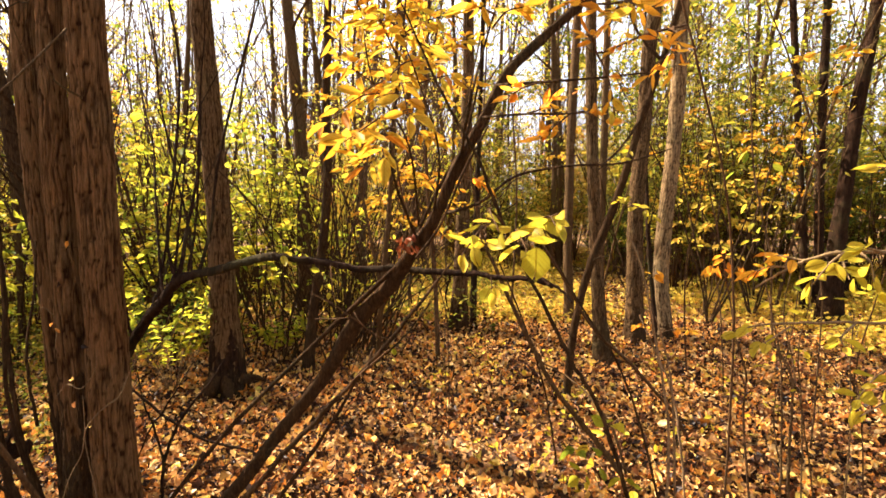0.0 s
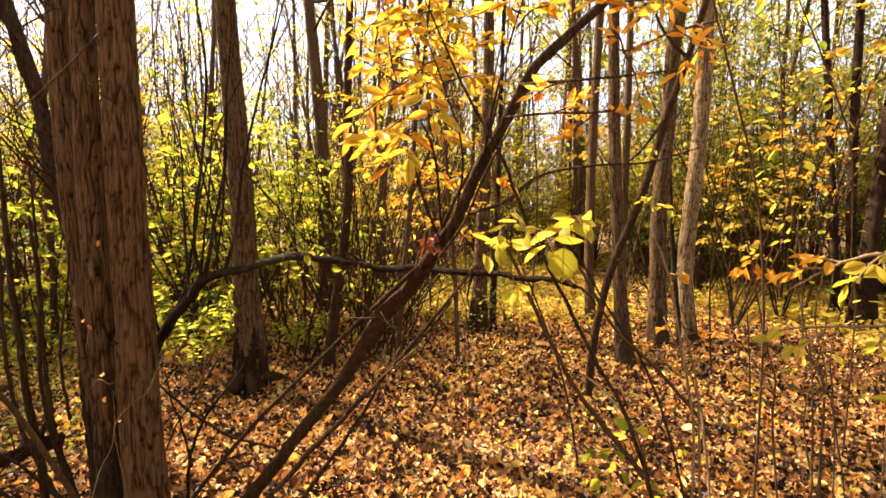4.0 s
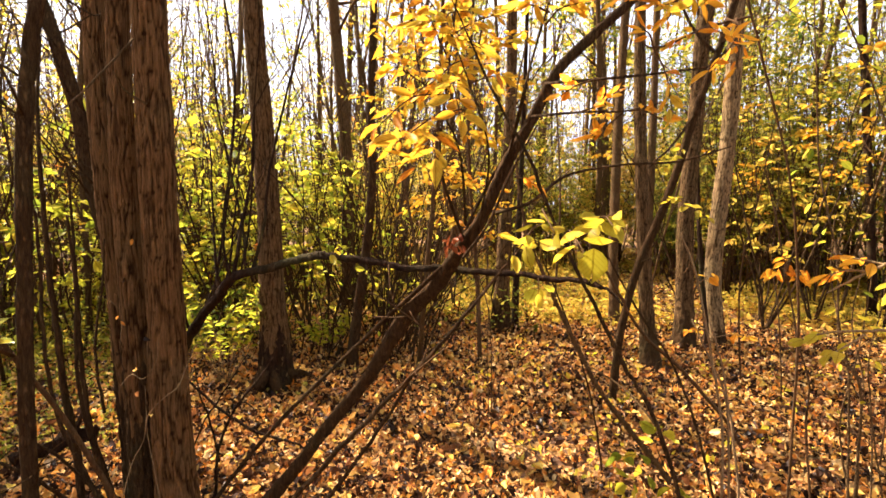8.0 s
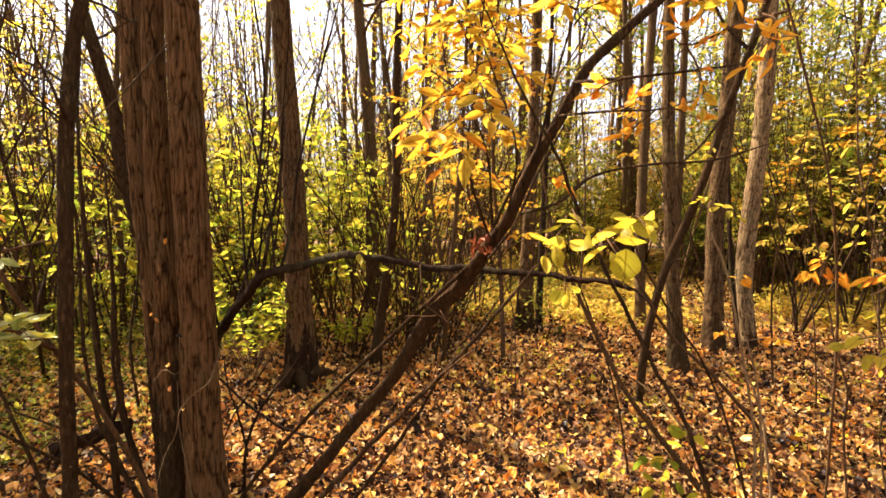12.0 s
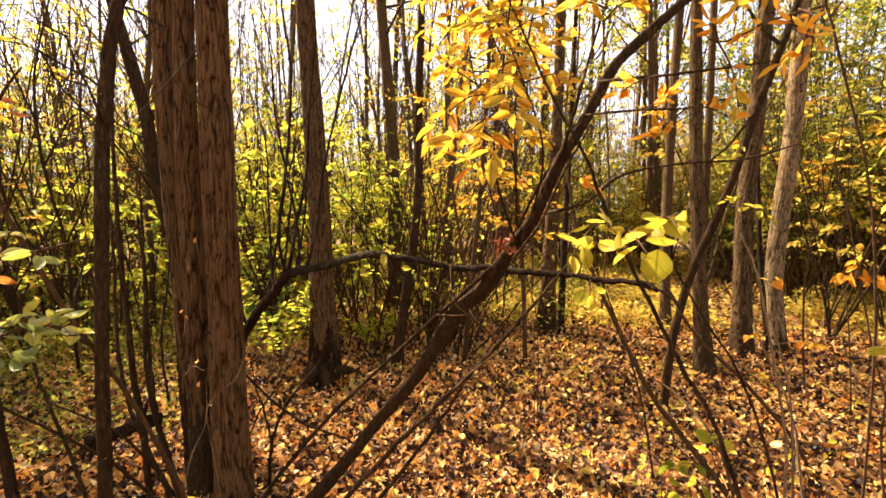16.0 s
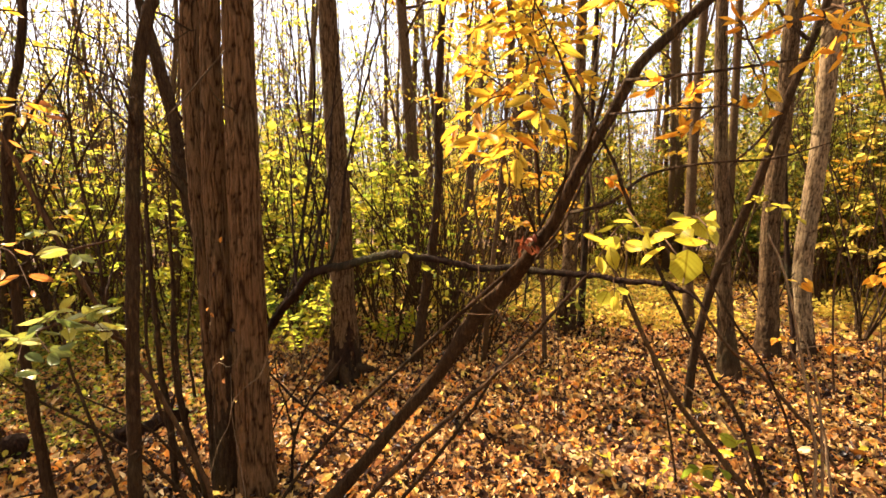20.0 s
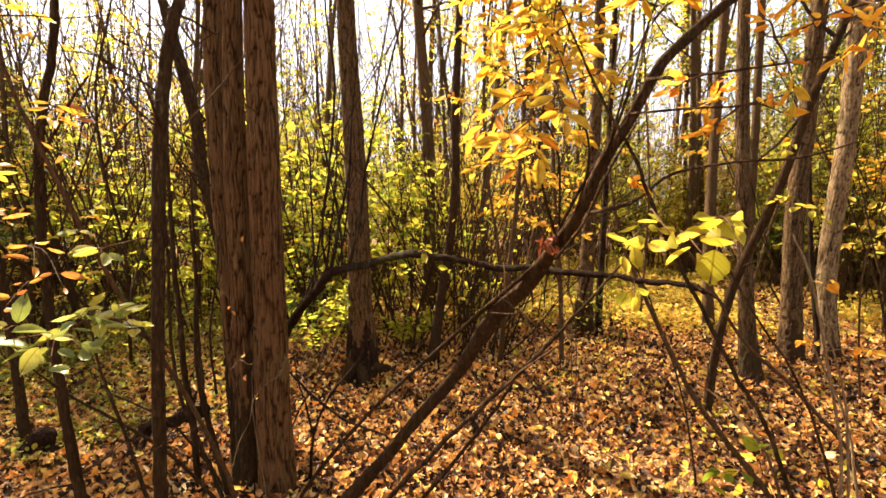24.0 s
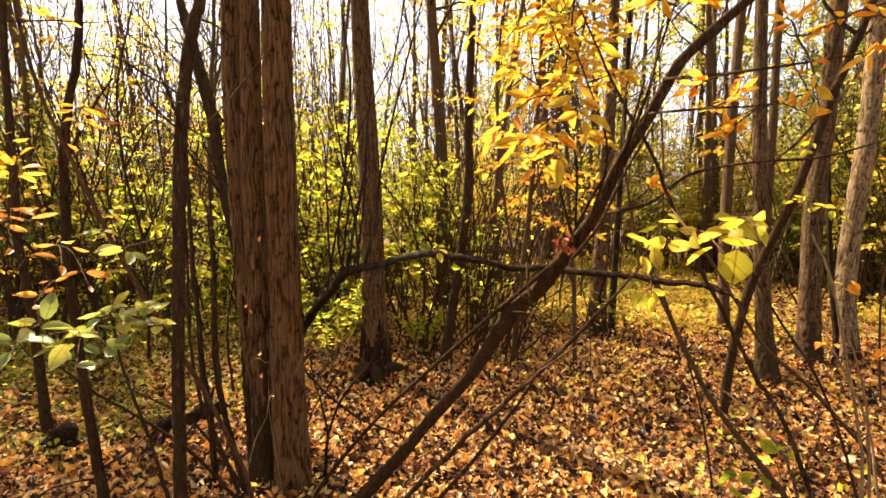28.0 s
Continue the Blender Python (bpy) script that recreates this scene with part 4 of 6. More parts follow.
arched_stems.append([(0.32, 1.67, 1.35, 0.0068), (0.40, 1.64, 1.32, 0.0048), (0.43, 1.61, 1.28, 0.0028)])
arched_stems.append([(-1.02, 2.02, 1.32, 0.0080), (-0.98, 2.07, 1.52, 0.0065), (-0.97, 2.12, 1.76, 0.0058), (-0.92, 2.18, 2.06, 0.0050), (-0.87, 2.28, 2.38, 0.0044), (-0.83, 2.38, 2.67, 0.0027)])
arched_stems.append([(-1.14, 2.08, 1.26, 0.0099), (-1.11, 2.13, 1.52, 0.0075), (-1.08, 2.19, 1.79, 0.0059), (-1.10, 2.27, 2.08, 0.0044)])
arched_stems.append([(-1.14, 2.08, 1.26, 0.0074), (-1.18, 2.09, 1.47, 0.0058), (-1.16, 2.15, 1.84, 0.0058), (-1.17, 2.23, 2.22, 0.0051), (-1.23, 2.28, 2.53, 0.0043), (-1.24, 2.27, 2.72, 0.0026)])
arched_stems.append([(0.03, 1.78, 1.36, 0.0052), (0.01, 1.78, 1.28, 0.0031), (0.02, 1.78, 1.22, 0.0021)])
arched_stems.append([(-0.12, 1.85, 1.36, 0.0054), (-0.13, 1.85, 1.27, 0.0032), (-0.13, 1.85, 1.22, 0.0022)])
rng_arch = np.random.default_rng(63)
for start in [(-1.50, 2.42, 1.02), (-1.36, 2.30, 1.13), (-1.22, 2.17, 1.23), (-1.30, 2.25, 1.17), (-1.06, 2.05, 1.31), (-1.62, 2.50, 0.90), (-1.10, 2.08, 1.29)]:
    arched_stems.append([tuple(q) for q in wander(start, (rng_arch.normal(0.02, 0.16), rng_arch.normal(0.1, 0.15), 1), rng_arch.uniform(0.9, 1.7), rng_arch.uniform(0.0045, 0.0075), 0.0016, 7, 0.09, 0.02, rng_arch)])
arched, arched_paths = shrub("fallen_branch", "dark dead branch arching level across the clearing", arched_stems, BARK_DARK, "branch", 9, rough=0.10)
for k in range(7):
    spurs(arched, arched_paths[-1 - k], 2, 1.2, 2.8, 0.4, BARK_BROWN, 950 + k)
sprigs(arched, [((-0.66, 1.93, 1.40), (-0.61, 1.90, 1.42)), ((-0.49, 1.90, 1.38), (-0.44, 1.87, 1.27)), ((0.17, 1.73, 1.36), (0.17, 1.69, 1.30))], LEMON, leaf=0.05, pairs=1, seed=5)

# golden saplings behind the leaning trunk
gs, gs_paths = shrub("sapling", "upright sapling covered in golden autumn leaves", [
    [(-0.66, 4.79, 0.00, 0.0312), (-0.54, 4.27, 0.84, 0.0249), (-0.45, 4.18, 1.68, 0.0216), (-0.39, 4.08, 2.46, 0.0184), (-0.35, 3.98, 3.22, 0.0133), (-0.34, 3.99, 3.85, 0.0087)],
    [(-0.54, 4.27, 0.84, 0.0149), (-0.67, 4.05, 1.77, 0.0116), (-0.69, 3.84, 2.53, 0.0108), (-0.62, 3.75, 3.20, 0.0083), (-0.59, 3.75, 3.60, 0.0062)],
    [(-0.45, 4.18, 1.68, 0.0120), (-0.20, 4.00, 2.26, 0.0091), (-0.08, 3.90, 2.80, 0.0087), (0.03, 3.80, 3.30, 0.0063)],
], BARK_GREY, "sapling")
sprays(gs, gs_paths, 56, GOLD, 0.088, 0.5, 79, 0.42, 1.0, 6, 0.3, 0.85)
g2, g2_paths = shrub("sapling", "thin upright sapling with golden and amber leaves", [
    [(-0.05, 4.97, 0.00, 0.0264), (-0.08, 5.00, 0.83, 0.0233), (-0.15, 5.00, 1.70, 0.0201), (-0.18, 4.90, 2.52, 0.0166), (-0.13, 4.80, 3.55, 0.0133), (-0.10, 4.80, 4.05, 0.0079)],
    [(-0.08, 5.00, 0.83, 0.0146), (-0.35, 4.79, 1.53, 0.0110), (-0.45, 4.68, 2.06, 0.0080)],
], BARK_TWIG, "sapling")
sprays(g2, g2_paths, 28, GOLD, 0.085, 0.5, 80, 0.3, 1.0, 6, 0.3, 0.85)
sprays(g2, g2_paths, 10, AMBER, 0.075, 0.5, 81, 0.3, 0.8, 4)
rng_fan = np.random.default_rng(90)
fan_foot = np.array((-0.96, 5.21, 0.00))
fan_rows = []
for k in range(46):
    out = wander((fan_foot[0] + rng_fan.normal(0, 0.18), fan_foot[1] + rng_fan.normal(0, 0.18), -0.03), (rng_fan.normal(0.22, 0.38), rng_fan.normal(0, 0.25), 1), rng_fan.uniform(1.6, 3.6), rng_fan.uniform(0.006, 0.012), 0.003, 6, 0.07, 0.0, rng_fan)
    fan_rows.append([tuple(q) for q in out])
fs, fs_paths = shrub("shrub", "fan of many thin bare brown stems with scattered leaves", fan_rows, BARK_BROWN, sides=5)
foliage(fs, fs_paths, 90, LIME, 0.075, 91, 0.15, 0.06, full=True)
sprays(fs, fs_paths, 10, LIME, 0.06, 0.3, 92, 0.1, 0.6, 3)

for n_fan, foot, way, label in ((20, (-1.70, 5.05), 0.30, "tuft of crooked bare dark stems leaning apart"), (16, (-1.30, 6.05), 0.10, "tuft of thin dark stems with last leaves"), (14, (-2.35, 5.20), -0.15, "tuft of knotty bare dark stems beside a fern")):
    rows = []
    for k in range(n_fan):
        out = wander((foot[0] + rng_fan.normal(0, 0.14), foot[1] + rng_fan.normal(0, 0.14), -0.03), (rng_fan.normal(way, 0.34), rng_fan.normal(0, 0.25), 1), rng_fan.uniform(1.4, 3.8), rng_fan.uniform(0.006, 0.013), 0.0028, 8, 0.10, 0.01, rng_fan)
        rows.append([tuple(q) for q in out])
    tuft, tuft_paths = shrub("shrub", label, rows, BARK_BROWN, sides=5)
    for k in range(0, n_fan, 2):
        spurs(tuft, tuft_paths[k], 2, 0.4, 3.2, 0.55, BARK_BROWN, 930 + k + n_fan)
    foliage(tuft, tuft_paths, 40, LIME, 0.09, 95 + n_fan, 0.2, 0.06, full=True)

# bright yellow-green saplings between the trunks
LIMEY = "bright saplings between the trunks"
for k, (foot, tall, n) in enumerate((((-2.75, 4.99, -0.00), 3.0, 32), ((-2.05, 5.48, 0.00), 2.9, 30), ((-4.34, 4.86, 0.00), 2.4, 30), ((-5.75, 4.91, 0.00), 2.8, 34), ((-6.84, 4.47, 0.00), 3.2, 36), ((-2.51, 5.85, 0.00), 2.6, 26), ((3.83, 7.09, 0.00), 3.4, 34))):
    rng_l = np.random.default_rng(300 + k)
    rows = []
    for _ in range(4):
        a = rng_l.uniform(0, 6.28)
        rows.append([tuple(q) for q in wander((foot[0], foot[1], -0.03), (np.cos(a) * 0.25, np.sin(a) * 0.25, 1), tall * rng_l.uniform(0.7, 1.05), 0.012, 0.004, 6, 0.08, 0.0, rng_l)])
    lm, lm_paths = shrub("sapling", "slender sapling with bright yellow-green leaves", rows, BARK_BROWN, "sapling", 5, LIMEY)
    sprays(lm, lm_paths, n, YELLOW if k == 6 else LIME, 0.110, 0.55, 310 + k, 0.3, 1.0, 4, 0.25, 1.15)

for k, (foot, tall, n, mat) in enumerate((((-5.26, 3.71, 0.00), 4.0, 14, MIXED), ((-4.93, 4.04, 0.00), 3.8, 12, YELLOW), ((-5.59, 3.26, 0.00), 4.0, 22, GOLD), ((-6.28, 3.97, 0.00), 4.6, 26, YELLOW), ((-5.88, 4.45, 0.00), 3.4, 18, MIXED), ((3.55, 6.45, 0.00), 4.6, 24, GOLD), ((4.35, 6.80, 0.00), 3.7, 18, GOLD), ((3.05, 7.60, 0.00), 3.9, 16, GOLD), ((-3.44, 5.39, 0.00), 2.4, 16, MIXED), ((-1.39, 6.94, 0.00), 2.6, 14, MIXED), ((4.92, 7.69, 0.00), 2.2, 14, MIXED))):
    rng_l = np.random.default_rng(400 + k)
    rows = []
    for _ in range(5):
        a = rng_l.uniform(0, 6.28)
        rows.append([tuple(q) for q in wander((foot[0], foot[1], -0.03), (np.cos(a) * 0.3, np.sin(a) * 0.3, 1), tall * rng_l.uniform(0.6, 1.05), 0.014, 0.004, 6, 0.08, 0.0, rng_l)])
    lm, lm_paths = shrub("sapling", "slender sapling with " + {GOLD: "golden", YELLOW: "clear yellow", MIXED: "yellow and rust-red"}[mat] + " autumn leaves", rows, BARK_BROWN, "sapling", 5)
    sprays(lm, lm_paths, n, mat, 0.092 if foot[0] > 0 else 0.07, 0.5, 410 + k, 0.62 if foot[0] > 3 else 0.25, 1.0, 5, 0.2, 0.95)

# leaning sapling and shoots in the middle
sap, sap_paths = shrub("sapling", "leaning dark sapling with small yellow leaves", [
    [(1.02, 3.92, 0.07, 0.0349), (1.04, 3.86, 0.54, 0.0318), (1.13, 3.79, 1.10, 0.0308), (1.28, 3.69, 1.59, 0.0297), (1.43, 3.57, 2.25, 0.0263), (1.57, 3.46, 2.82, 0.0232), (1.63, 3.43, 3.14, 0.0190), (1.68, 3.41, 3.56, 0.0112)],
    [(1.52, 3.50, 2.62, 0.0137), (1.37, 3.54, 2.81, 0.0099), (1.26, 3.59, 3.13, 0.0079)],
    [(1.43, 3.57, 2.25, 0.0121), (1.25, 3.48, 2.02, 0.0079), (1.08, 3.43, 1.86, 0.0059)],
], BARK_BROWN, "sapling")
sprigs(sap, [((1.28, 3.69, 1.59), (1.47, 3.40, 1.53)), ((1.28, 3.69, 1.59), (1.33, 3.56, 1.67)), ((1.39, 3.64, 2.06), (1.22, 3.49, 1.87))], LEMON, leaf=0.07, pairs=4, seed=6)
bush_stems = []
bush_stems.append([(0.99, 2.62, 0.12, 0.0168), (0.86, 2.61, 0.29, 0.0155), (0.60, 2.53, 0.63, 0.0137), (0.42, 2.46, 0.96, 0.0121), (0.29, 2.38, 1.23, 0.0095), (0.19, 2.34, 1.46, 0.0082), (0.13, 2.30, 1.77, 0.0060), (0.12, 2.30, 2.08, 0.0049), (0.17, 2.29, 2.38, 0.0039)])
bush_stems.append([(0.67, 1.31, 0.00, 0.0082), (0.53, 1.17, 0.61, 0.0065), (0.46, 1.16, 0.88, 0.0059), (0.38, 1.16, 1.11, 0.0052), (0.31, 1.16, 1.23, 0.0052), (0.24, 1.16, 1.37, 0.0046), (0.15, 1.14, 1.54, 0.0045), (0.08, 1.10, 1.70, 0.0038), (0.01, 1.08, 1.82, 0.0033), (-0.05, 1.05, 1.94, 0.0022), (-0.10, 1.05, 2.05, 0.0013)])
bush_stems.append([(1.54, 3.14, 0.22, 0.0114), (1.22, 3.07, 0.58, 0.0110), (0.92, 2.96, 0.86, 0.0093), (0.66, 2.82, 1.26, 0.0074), (0.47, 2.76, 1.49, 0.0049)])
bush_stems.append([(0.76, 1.31, 0.00, 0.0051), (0.54, 1.07, 0.72, 0.0035), (0.48, 1.04, 0.95, 0.0029), (0.42, 1.02, 1.15, 0.0027), (0.35, 0.99, 1.30, 0.0022), (0.29, 0.96, 1.38, 0.0021), (0.22, 0.93, 1.49, 0.0017), (0.19, 0.93, 1.56, 0.0012)])
bush_stems.append([(1.02, 2.61, 0.12, 0.0084), (0.95, 2.69, 0.37, 0.0073), (0.81, 2.89, 0.53, 0.0065), (0.63, 3.04, 0.62, 0.0041)])
bush_stems.append([(0.69, 2.92, 0.12, 0.0067), (0.59, 2.89, 0.60, 0.0052), (0.41, 2.87, 1.09, 0.0051), (0.32, 2.83, 1.29, 0.0037)])
bush, _ = shrub("shrub", "thin leaning stems with a few yellow-green leaves", bush_stems, [BARK_GREY, BARK_BROWN, BARK_TWIG, BARK_BROWN])
sprigs(bush, [
    ((0.16, 1.14, 1.52), (0.06, 0.80, 1.55)), ((0.16, 1.14, 1.52), (0.18, 0.78, 1.57)), ((0.15, 1.14, 1.55), (0.09, 0.78, 1.56)), ((0.16, 1.14, 1.52), (0.13, 0.74, 1.53)), ((0.16, 1.14, 1.52), (0.15, 0.79, 1.56)), ((0.15, 1.14, 1.54), (0.03, 0.86, 1.51)), ((0.16, 1.14, 1.53), (0.20, 0.85, 1.59)),
], LEMON, leaf=0.043, pairs=2, seed=7, wide=1.05, hang=0.35, single=True)
sprigs(bush, [
    ((0.98, 2.62, 0.17), (0.70, 2.45, 0.19)), ((0.98, 2.62, 0.16), (0.88, 2.45, 0.50)), ((0.98, 2.62, 0.17), (0.94, 2.32, 0.19)),
    ((0.97, 2.63, 0.17), (0.68, 2.51, 0.30)), ((0.31, 2.38, 1.22), (0.22, 2.29, 1.21)),
], LIME, leaf=0.085, pairs=2, seed=8, wide=1.4, single=True)
part("hanging_leaf", with_veins(mesh_of("hanging_leaf", *leaves([(0.14, 0.73, 1.54)], 0.051, [(0.15, 0.1, -1.0)], 1.0, 2, 1.35, 4, 0.0, 0.0, (-0.25, -1.0, 0.2))), 1), LEMON, bush, "large hanging yellow leaf")

# thin stems towards the right
dry, _ = shrub("shrub", "pale dry stems with curled tan leaves", [
    [(1.10, 2.30, 0.12, 0.0070), (1.10, 2.30, 0.52, 0.0062), (1.05, 2.32, 0.85, 0.0058), (1.00, 2.34, 1.13, 0.0050), (0.96, 2.36, 1.32, 0.0055), (0.90, 2.38, 1.48, 0.0044)],
    [(1.16, 2.33, 0.13, 0.0068), (1.13, 2.34, 0.68, 0.0056), (1.08, 2.36, 0.95, 0.0045), (1.05, 2.38, 1.06, 0.0033)],
    [(1.24, 2.45, 0.33, 0.0059), (1.19, 2.48, 0.65, 0.0059), (1.02, 2.50, 1.04, 0.0035)],
], BARK_DRY)
sprigs(dry, [((1.02, 2.34, 1.04), (0.93, 2.32, 1.03)), ((1.03, 2.33, 0.99), (1.15, 2.22, 1.03)), ((0.98, 2.36, 1.24), (1.01, 2.29, 1.30))], AMBER, BARK_DRY, leaf=0.05, pairs=3, seed=9)
STICKS = "thin saplings on the leaf litter"
thin_saplings = []
thin_saplings.append(([(1.58, 2.13, 0.28, 0.0106), (1.57, 2.13, 0.52, 0.0096), (1.56, 2.14, 0.85, 0.0086), (1.50, 2.18, 1.01, 0.0077), (1.48, 2.20, 1.38, 0.0077), (1.45, 2.21, 1.51, 0.0077), (1.41, 2.24, 1.76, 0.0067), (1.39, 2.25, 2.02, 0.0057), (1.36, 2.27, 2.52, 0.0048), (1.35, 2.28, 2.72, 0.0028)], "tall thin crooked sapling with bare stem"))
thin_saplings.append(([(2.28, 4.45, 0.21, 0.0158), (2.24, 4.47, 0.59, 0.0136), (2.24, 4.47, 1.12, 0.0117), (2.32, 4.43, 1.63, 0.0097), (2.39, 4.39, 2.23, 0.0075)], "thin dark bare sapling"))
thin_saplings.append(([(1.69, 1.98, 0.35, 0.0062), (1.70, 1.97, 0.68, 0.0061), (1.67, 1.93, 0.96, 0.0051), (1.66, 1.87, 1.18, 0.0042), (1.65, 1.81, 1.36, 0.0032)], "thin dark sapling with pale leaves"))
thin_saplings.append(([(1.65, 2.13, 0.33, 0.0058), (1.63, 2.15, 0.64, 0.0058), (1.61, 2.17, 0.95, 0.0049), (1.63, 2.15, 1.17, 0.0038), (1.64, 2.15, 1.32, 0.0027)], "thin brown sapling with bare stem"))
thin_saplings.append(([(2.34, 3.00, 0.42, 0.0093), (2.35, 2.99, 0.93, 0.0079), (2.32, 3.01, 1.31, 0.0066), (2.29, 3.03, 1.93, 0.0090), (2.19, 3.11, 2.39, 0.0079), (2.04, 3.21, 2.90, 0.0068)], "pale thin leaning sapling"))
thin_saplings.append(([(2.15, 2.37, 0.49, 0.0064), (2.11, 2.41, 0.65, 0.0064), (2.04, 2.47, 0.75, 0.0056), (1.96, 2.53, 0.91, 0.0045)], "short thin leaning stem"))
thin_saplings.append(([(0.03, 3.50, -0.04, 0.0063), (0.02, 3.50, 0.30, 0.0062), (0.01, 3.50, 0.64, 0.0045), (0.03, 3.50, 0.98, 0.0031)], "very thin upright shoot"))
thin_saplings.append(([(2.39, 4.04, 0.30, 0.0108), (2.34, 4.08, 0.78, 0.0091), (2.28, 4.11, 1.11, 0.0072)], "short thin sapling"))
thin_saplings.append(([(1.45, 5.41, 0.25, 0.0121), (1.60, 5.37, 0.96, 0.0119), (1.81, 5.30, 1.27, 0.0092), (1.93, 5.26, 1.82, 0.0066)], "thin bent sapling behind pale trunks"))
thin_saplings.append(([(1.05, 7.43, 0.63, 0.0294), (1.11, 7.42, 1.74, 0.0256), (1.01, 7.43, 3.33, 0.0218), (0.94, 7.44, 4.62, 0.0186)], "thin dark upright sapling in the thicket"))
thin_saplings.append(([(-0.05, 3.35, 1.13, 0.0072), (0.02, 3.35, 0.87, 0.0073), (0.04, 3.35, 0.55, 0.0058), (0.04, 3.35, 0.32, 0.0058)][::-1], "very thin dead shoot"))
for k, (st, lab) in enumerate(thin_saplings):
    st = sorted([(*q[:3], q[3] * 0.58) for q in st], key=lambda q: q[2])
    st[0] = (*st[0][:2], min(st[0][2], -0.02), st[0][3])
    b, pp = shrub("sapling", lab + " on leaf litter", [st], BARK_TWIG if k % 3 else BARK_GREY, "sapling", group=STICKS)
    spurs(b, pp[0], 3, 0.25, 3.0, 0.28, BARK_TWIG, 640 + k)
    if k in (0, 4, 9):
        foliage(b, pp, 26, LIME, 0.06, 60 + k, 0.4)
    if k in (2, 3):
        foliage(b, pp, 9, LEMON, 0.055, 60 + k, 0.35, 0.03, full=True)
dry2, _ = shrub("sapling", "thin brown stem with a spray of dry orange leaves", [
    [(1.37, 2.09, 0.29, 0.0051), (1.34, 2.11, 0.66, 0.0050), (1.34, 2.11, 0.87, 0.0044), (1.30, 2.13, 1.02, 0.0038), (1.26, 2.16, 1.29, 0.0038), (1.21, 2.19, 1.57, 0.0032), (1.17, 2.21, 1.77, 0.0025)],
], BARK_TWIG, "sapling", group=STICKS)
sprigs(dry2, [((1.26, 2.16, 1.27), (1.19, 2.14, 1.34)), ((1.26, 2.16, 1.29), (1.28, 2.09, 1.34)), ((1.26, 2.16, 1.29), (1.23, 2.12, 1.40))], AMBER, BARK_TWIG, leaf=0.070, pairs=2, seed=21, hang=0.9, single=True)
thin2, thin2_paths = shrub("sapling", "thin dark sapling standing against a pale trunk", [
    [(2.51, 5.73, 0.37, 0.0269), (2.45, 5.76, 0.93, 0.0268), (2.41, 5.78, 1.52, 0.0237), (2.35, 5.80, 2.57, 0.0205), (2.33, 5.81, 3.48, 0.0174), (2.31, 5.81, 4.04, 0.0115)],
], BARK_DARK, "sapling", group=STICKS)
bunch_stems = []
bunch_stems.append([(1.58, 2.19, 0.26, 0.0055), (1.57, 2.19, 0.59, 0.0045), (1.55, 2.20, 0.91, 0.0045), (1.52, 2.23, 1.11, 0.0036), (1.49, 2.25, 1.31, 0.0027), (1.49, 2.25, 1.57, 0.0017)])
bunch_stems.append([(1.61, 2.19, 0.27, 0.0045), (1.61, 2.19, 0.60, 0.0045), (1.61, 2.19, 0.86, 0.0036), (1.57, 2.22, 1.11, 0.0027), (1.59, 2.20, 1.39, 0.0017)])
bunch_stems.append([(1.61, 2.22, 0.31, 0.0046), (1.57, 2.25, 0.62, 0.0037), (1.60, 2.23, 0.90, 0.0036), (1.62, 2.22, 1.11, 0.0027), (1.63, 2.21, 1.34, 0.0017)])
bunch_stems.append([(1.61, 2.04, 0.39, 0.0034), (1.58, 2.06, 0.61, 0.0034), (1.55, 2.08, 0.80, 0.0025), (1.50, 2.12, 0.93, 0.0026), (1.42, 2.17, 1.02, 0.0017)])
bunch_stems.append([(1.63, 1.89, 0.45, 0.0039), (1.63, 1.89, 0.74, 0.0031), (1.62, 1.90, 0.96, 0.0031), (1.62, 1.90, 1.18, 0.0023)])
bunch, bunch_paths = shrub("shrub", "bunch of thin crossing stems with a few yellow leaves", bunch_stems, BARK_GREY, sides=6)
foliage(bunch, bunch_paths, 12, LEMON, 0.05, 95, 0.4, 0.05, full=True)
hz, _ = shrub("shrub", "pale thin side twigs with broad yellow leaves", [
    [(0.98, 1.00, 0.97, 0.0054), (0.90, 0.91, 1.24, 0.0043), (0.80, 0.84, 1.41, 0.0039), (0.71, 0.76, 1.53, 0.0031), (0.71, 0.76, 1.66, 0.0022)],
    [(0.71, 0.76, 1.53, 0.0035), (0.64, 0.77, 1.53, 0.0031), (0.61, 0.79, 1.52, 0.0028), (0.58, 0.81, 1.50, 0.0024), (0.54, 0.84, 1.46, 0.0015)],
    [(0.83, 0.86, 1.39, 0.0030), (0.77, 0.92, 1.38, 0.0027), (0.73, 0.96, 1.37, 0.0028), (0.67, 0.99, 1.36, 0.0023)],
], BARK_DRY)
sprigs(hz, [
    ((0.64, 0.77, 1.53), (0.58, 0.76, 1.48)), ((0.63, 0.78, 1.53), (0.62, 0.74, 1.49)), ((0.65, 0.76, 1.53), (0.64, 0.72, 1.49)),
    ((0.67, 0.74, 1.53), (0.63, 0.73, 1.54)), ((0.67, 0.99, 1.36), (0.62, 1.03, 1.33)), ((0.70, 0.97, 1.36), (0.64, 0.97, 1.32)),
    ((0.78, 0.91, 1.38), (0.72, 0.86, 1.35)), ((0.83, 0.86, 1.32), (0.73, 0.85, 1.24)), ((0.89, 0.92, 1.25), (0.74, 0.84, 1.23)),
    ((0.83, 0.86, 1.30), (0.75, 0.83, 1.28)), ((0.71, 0.76, 1.64), (0.66, 0.75, 1.66)),
], LEMON, BARK_DRY, leaf=0.033, pairs=2, seed=10, wide=1.15, single=True)
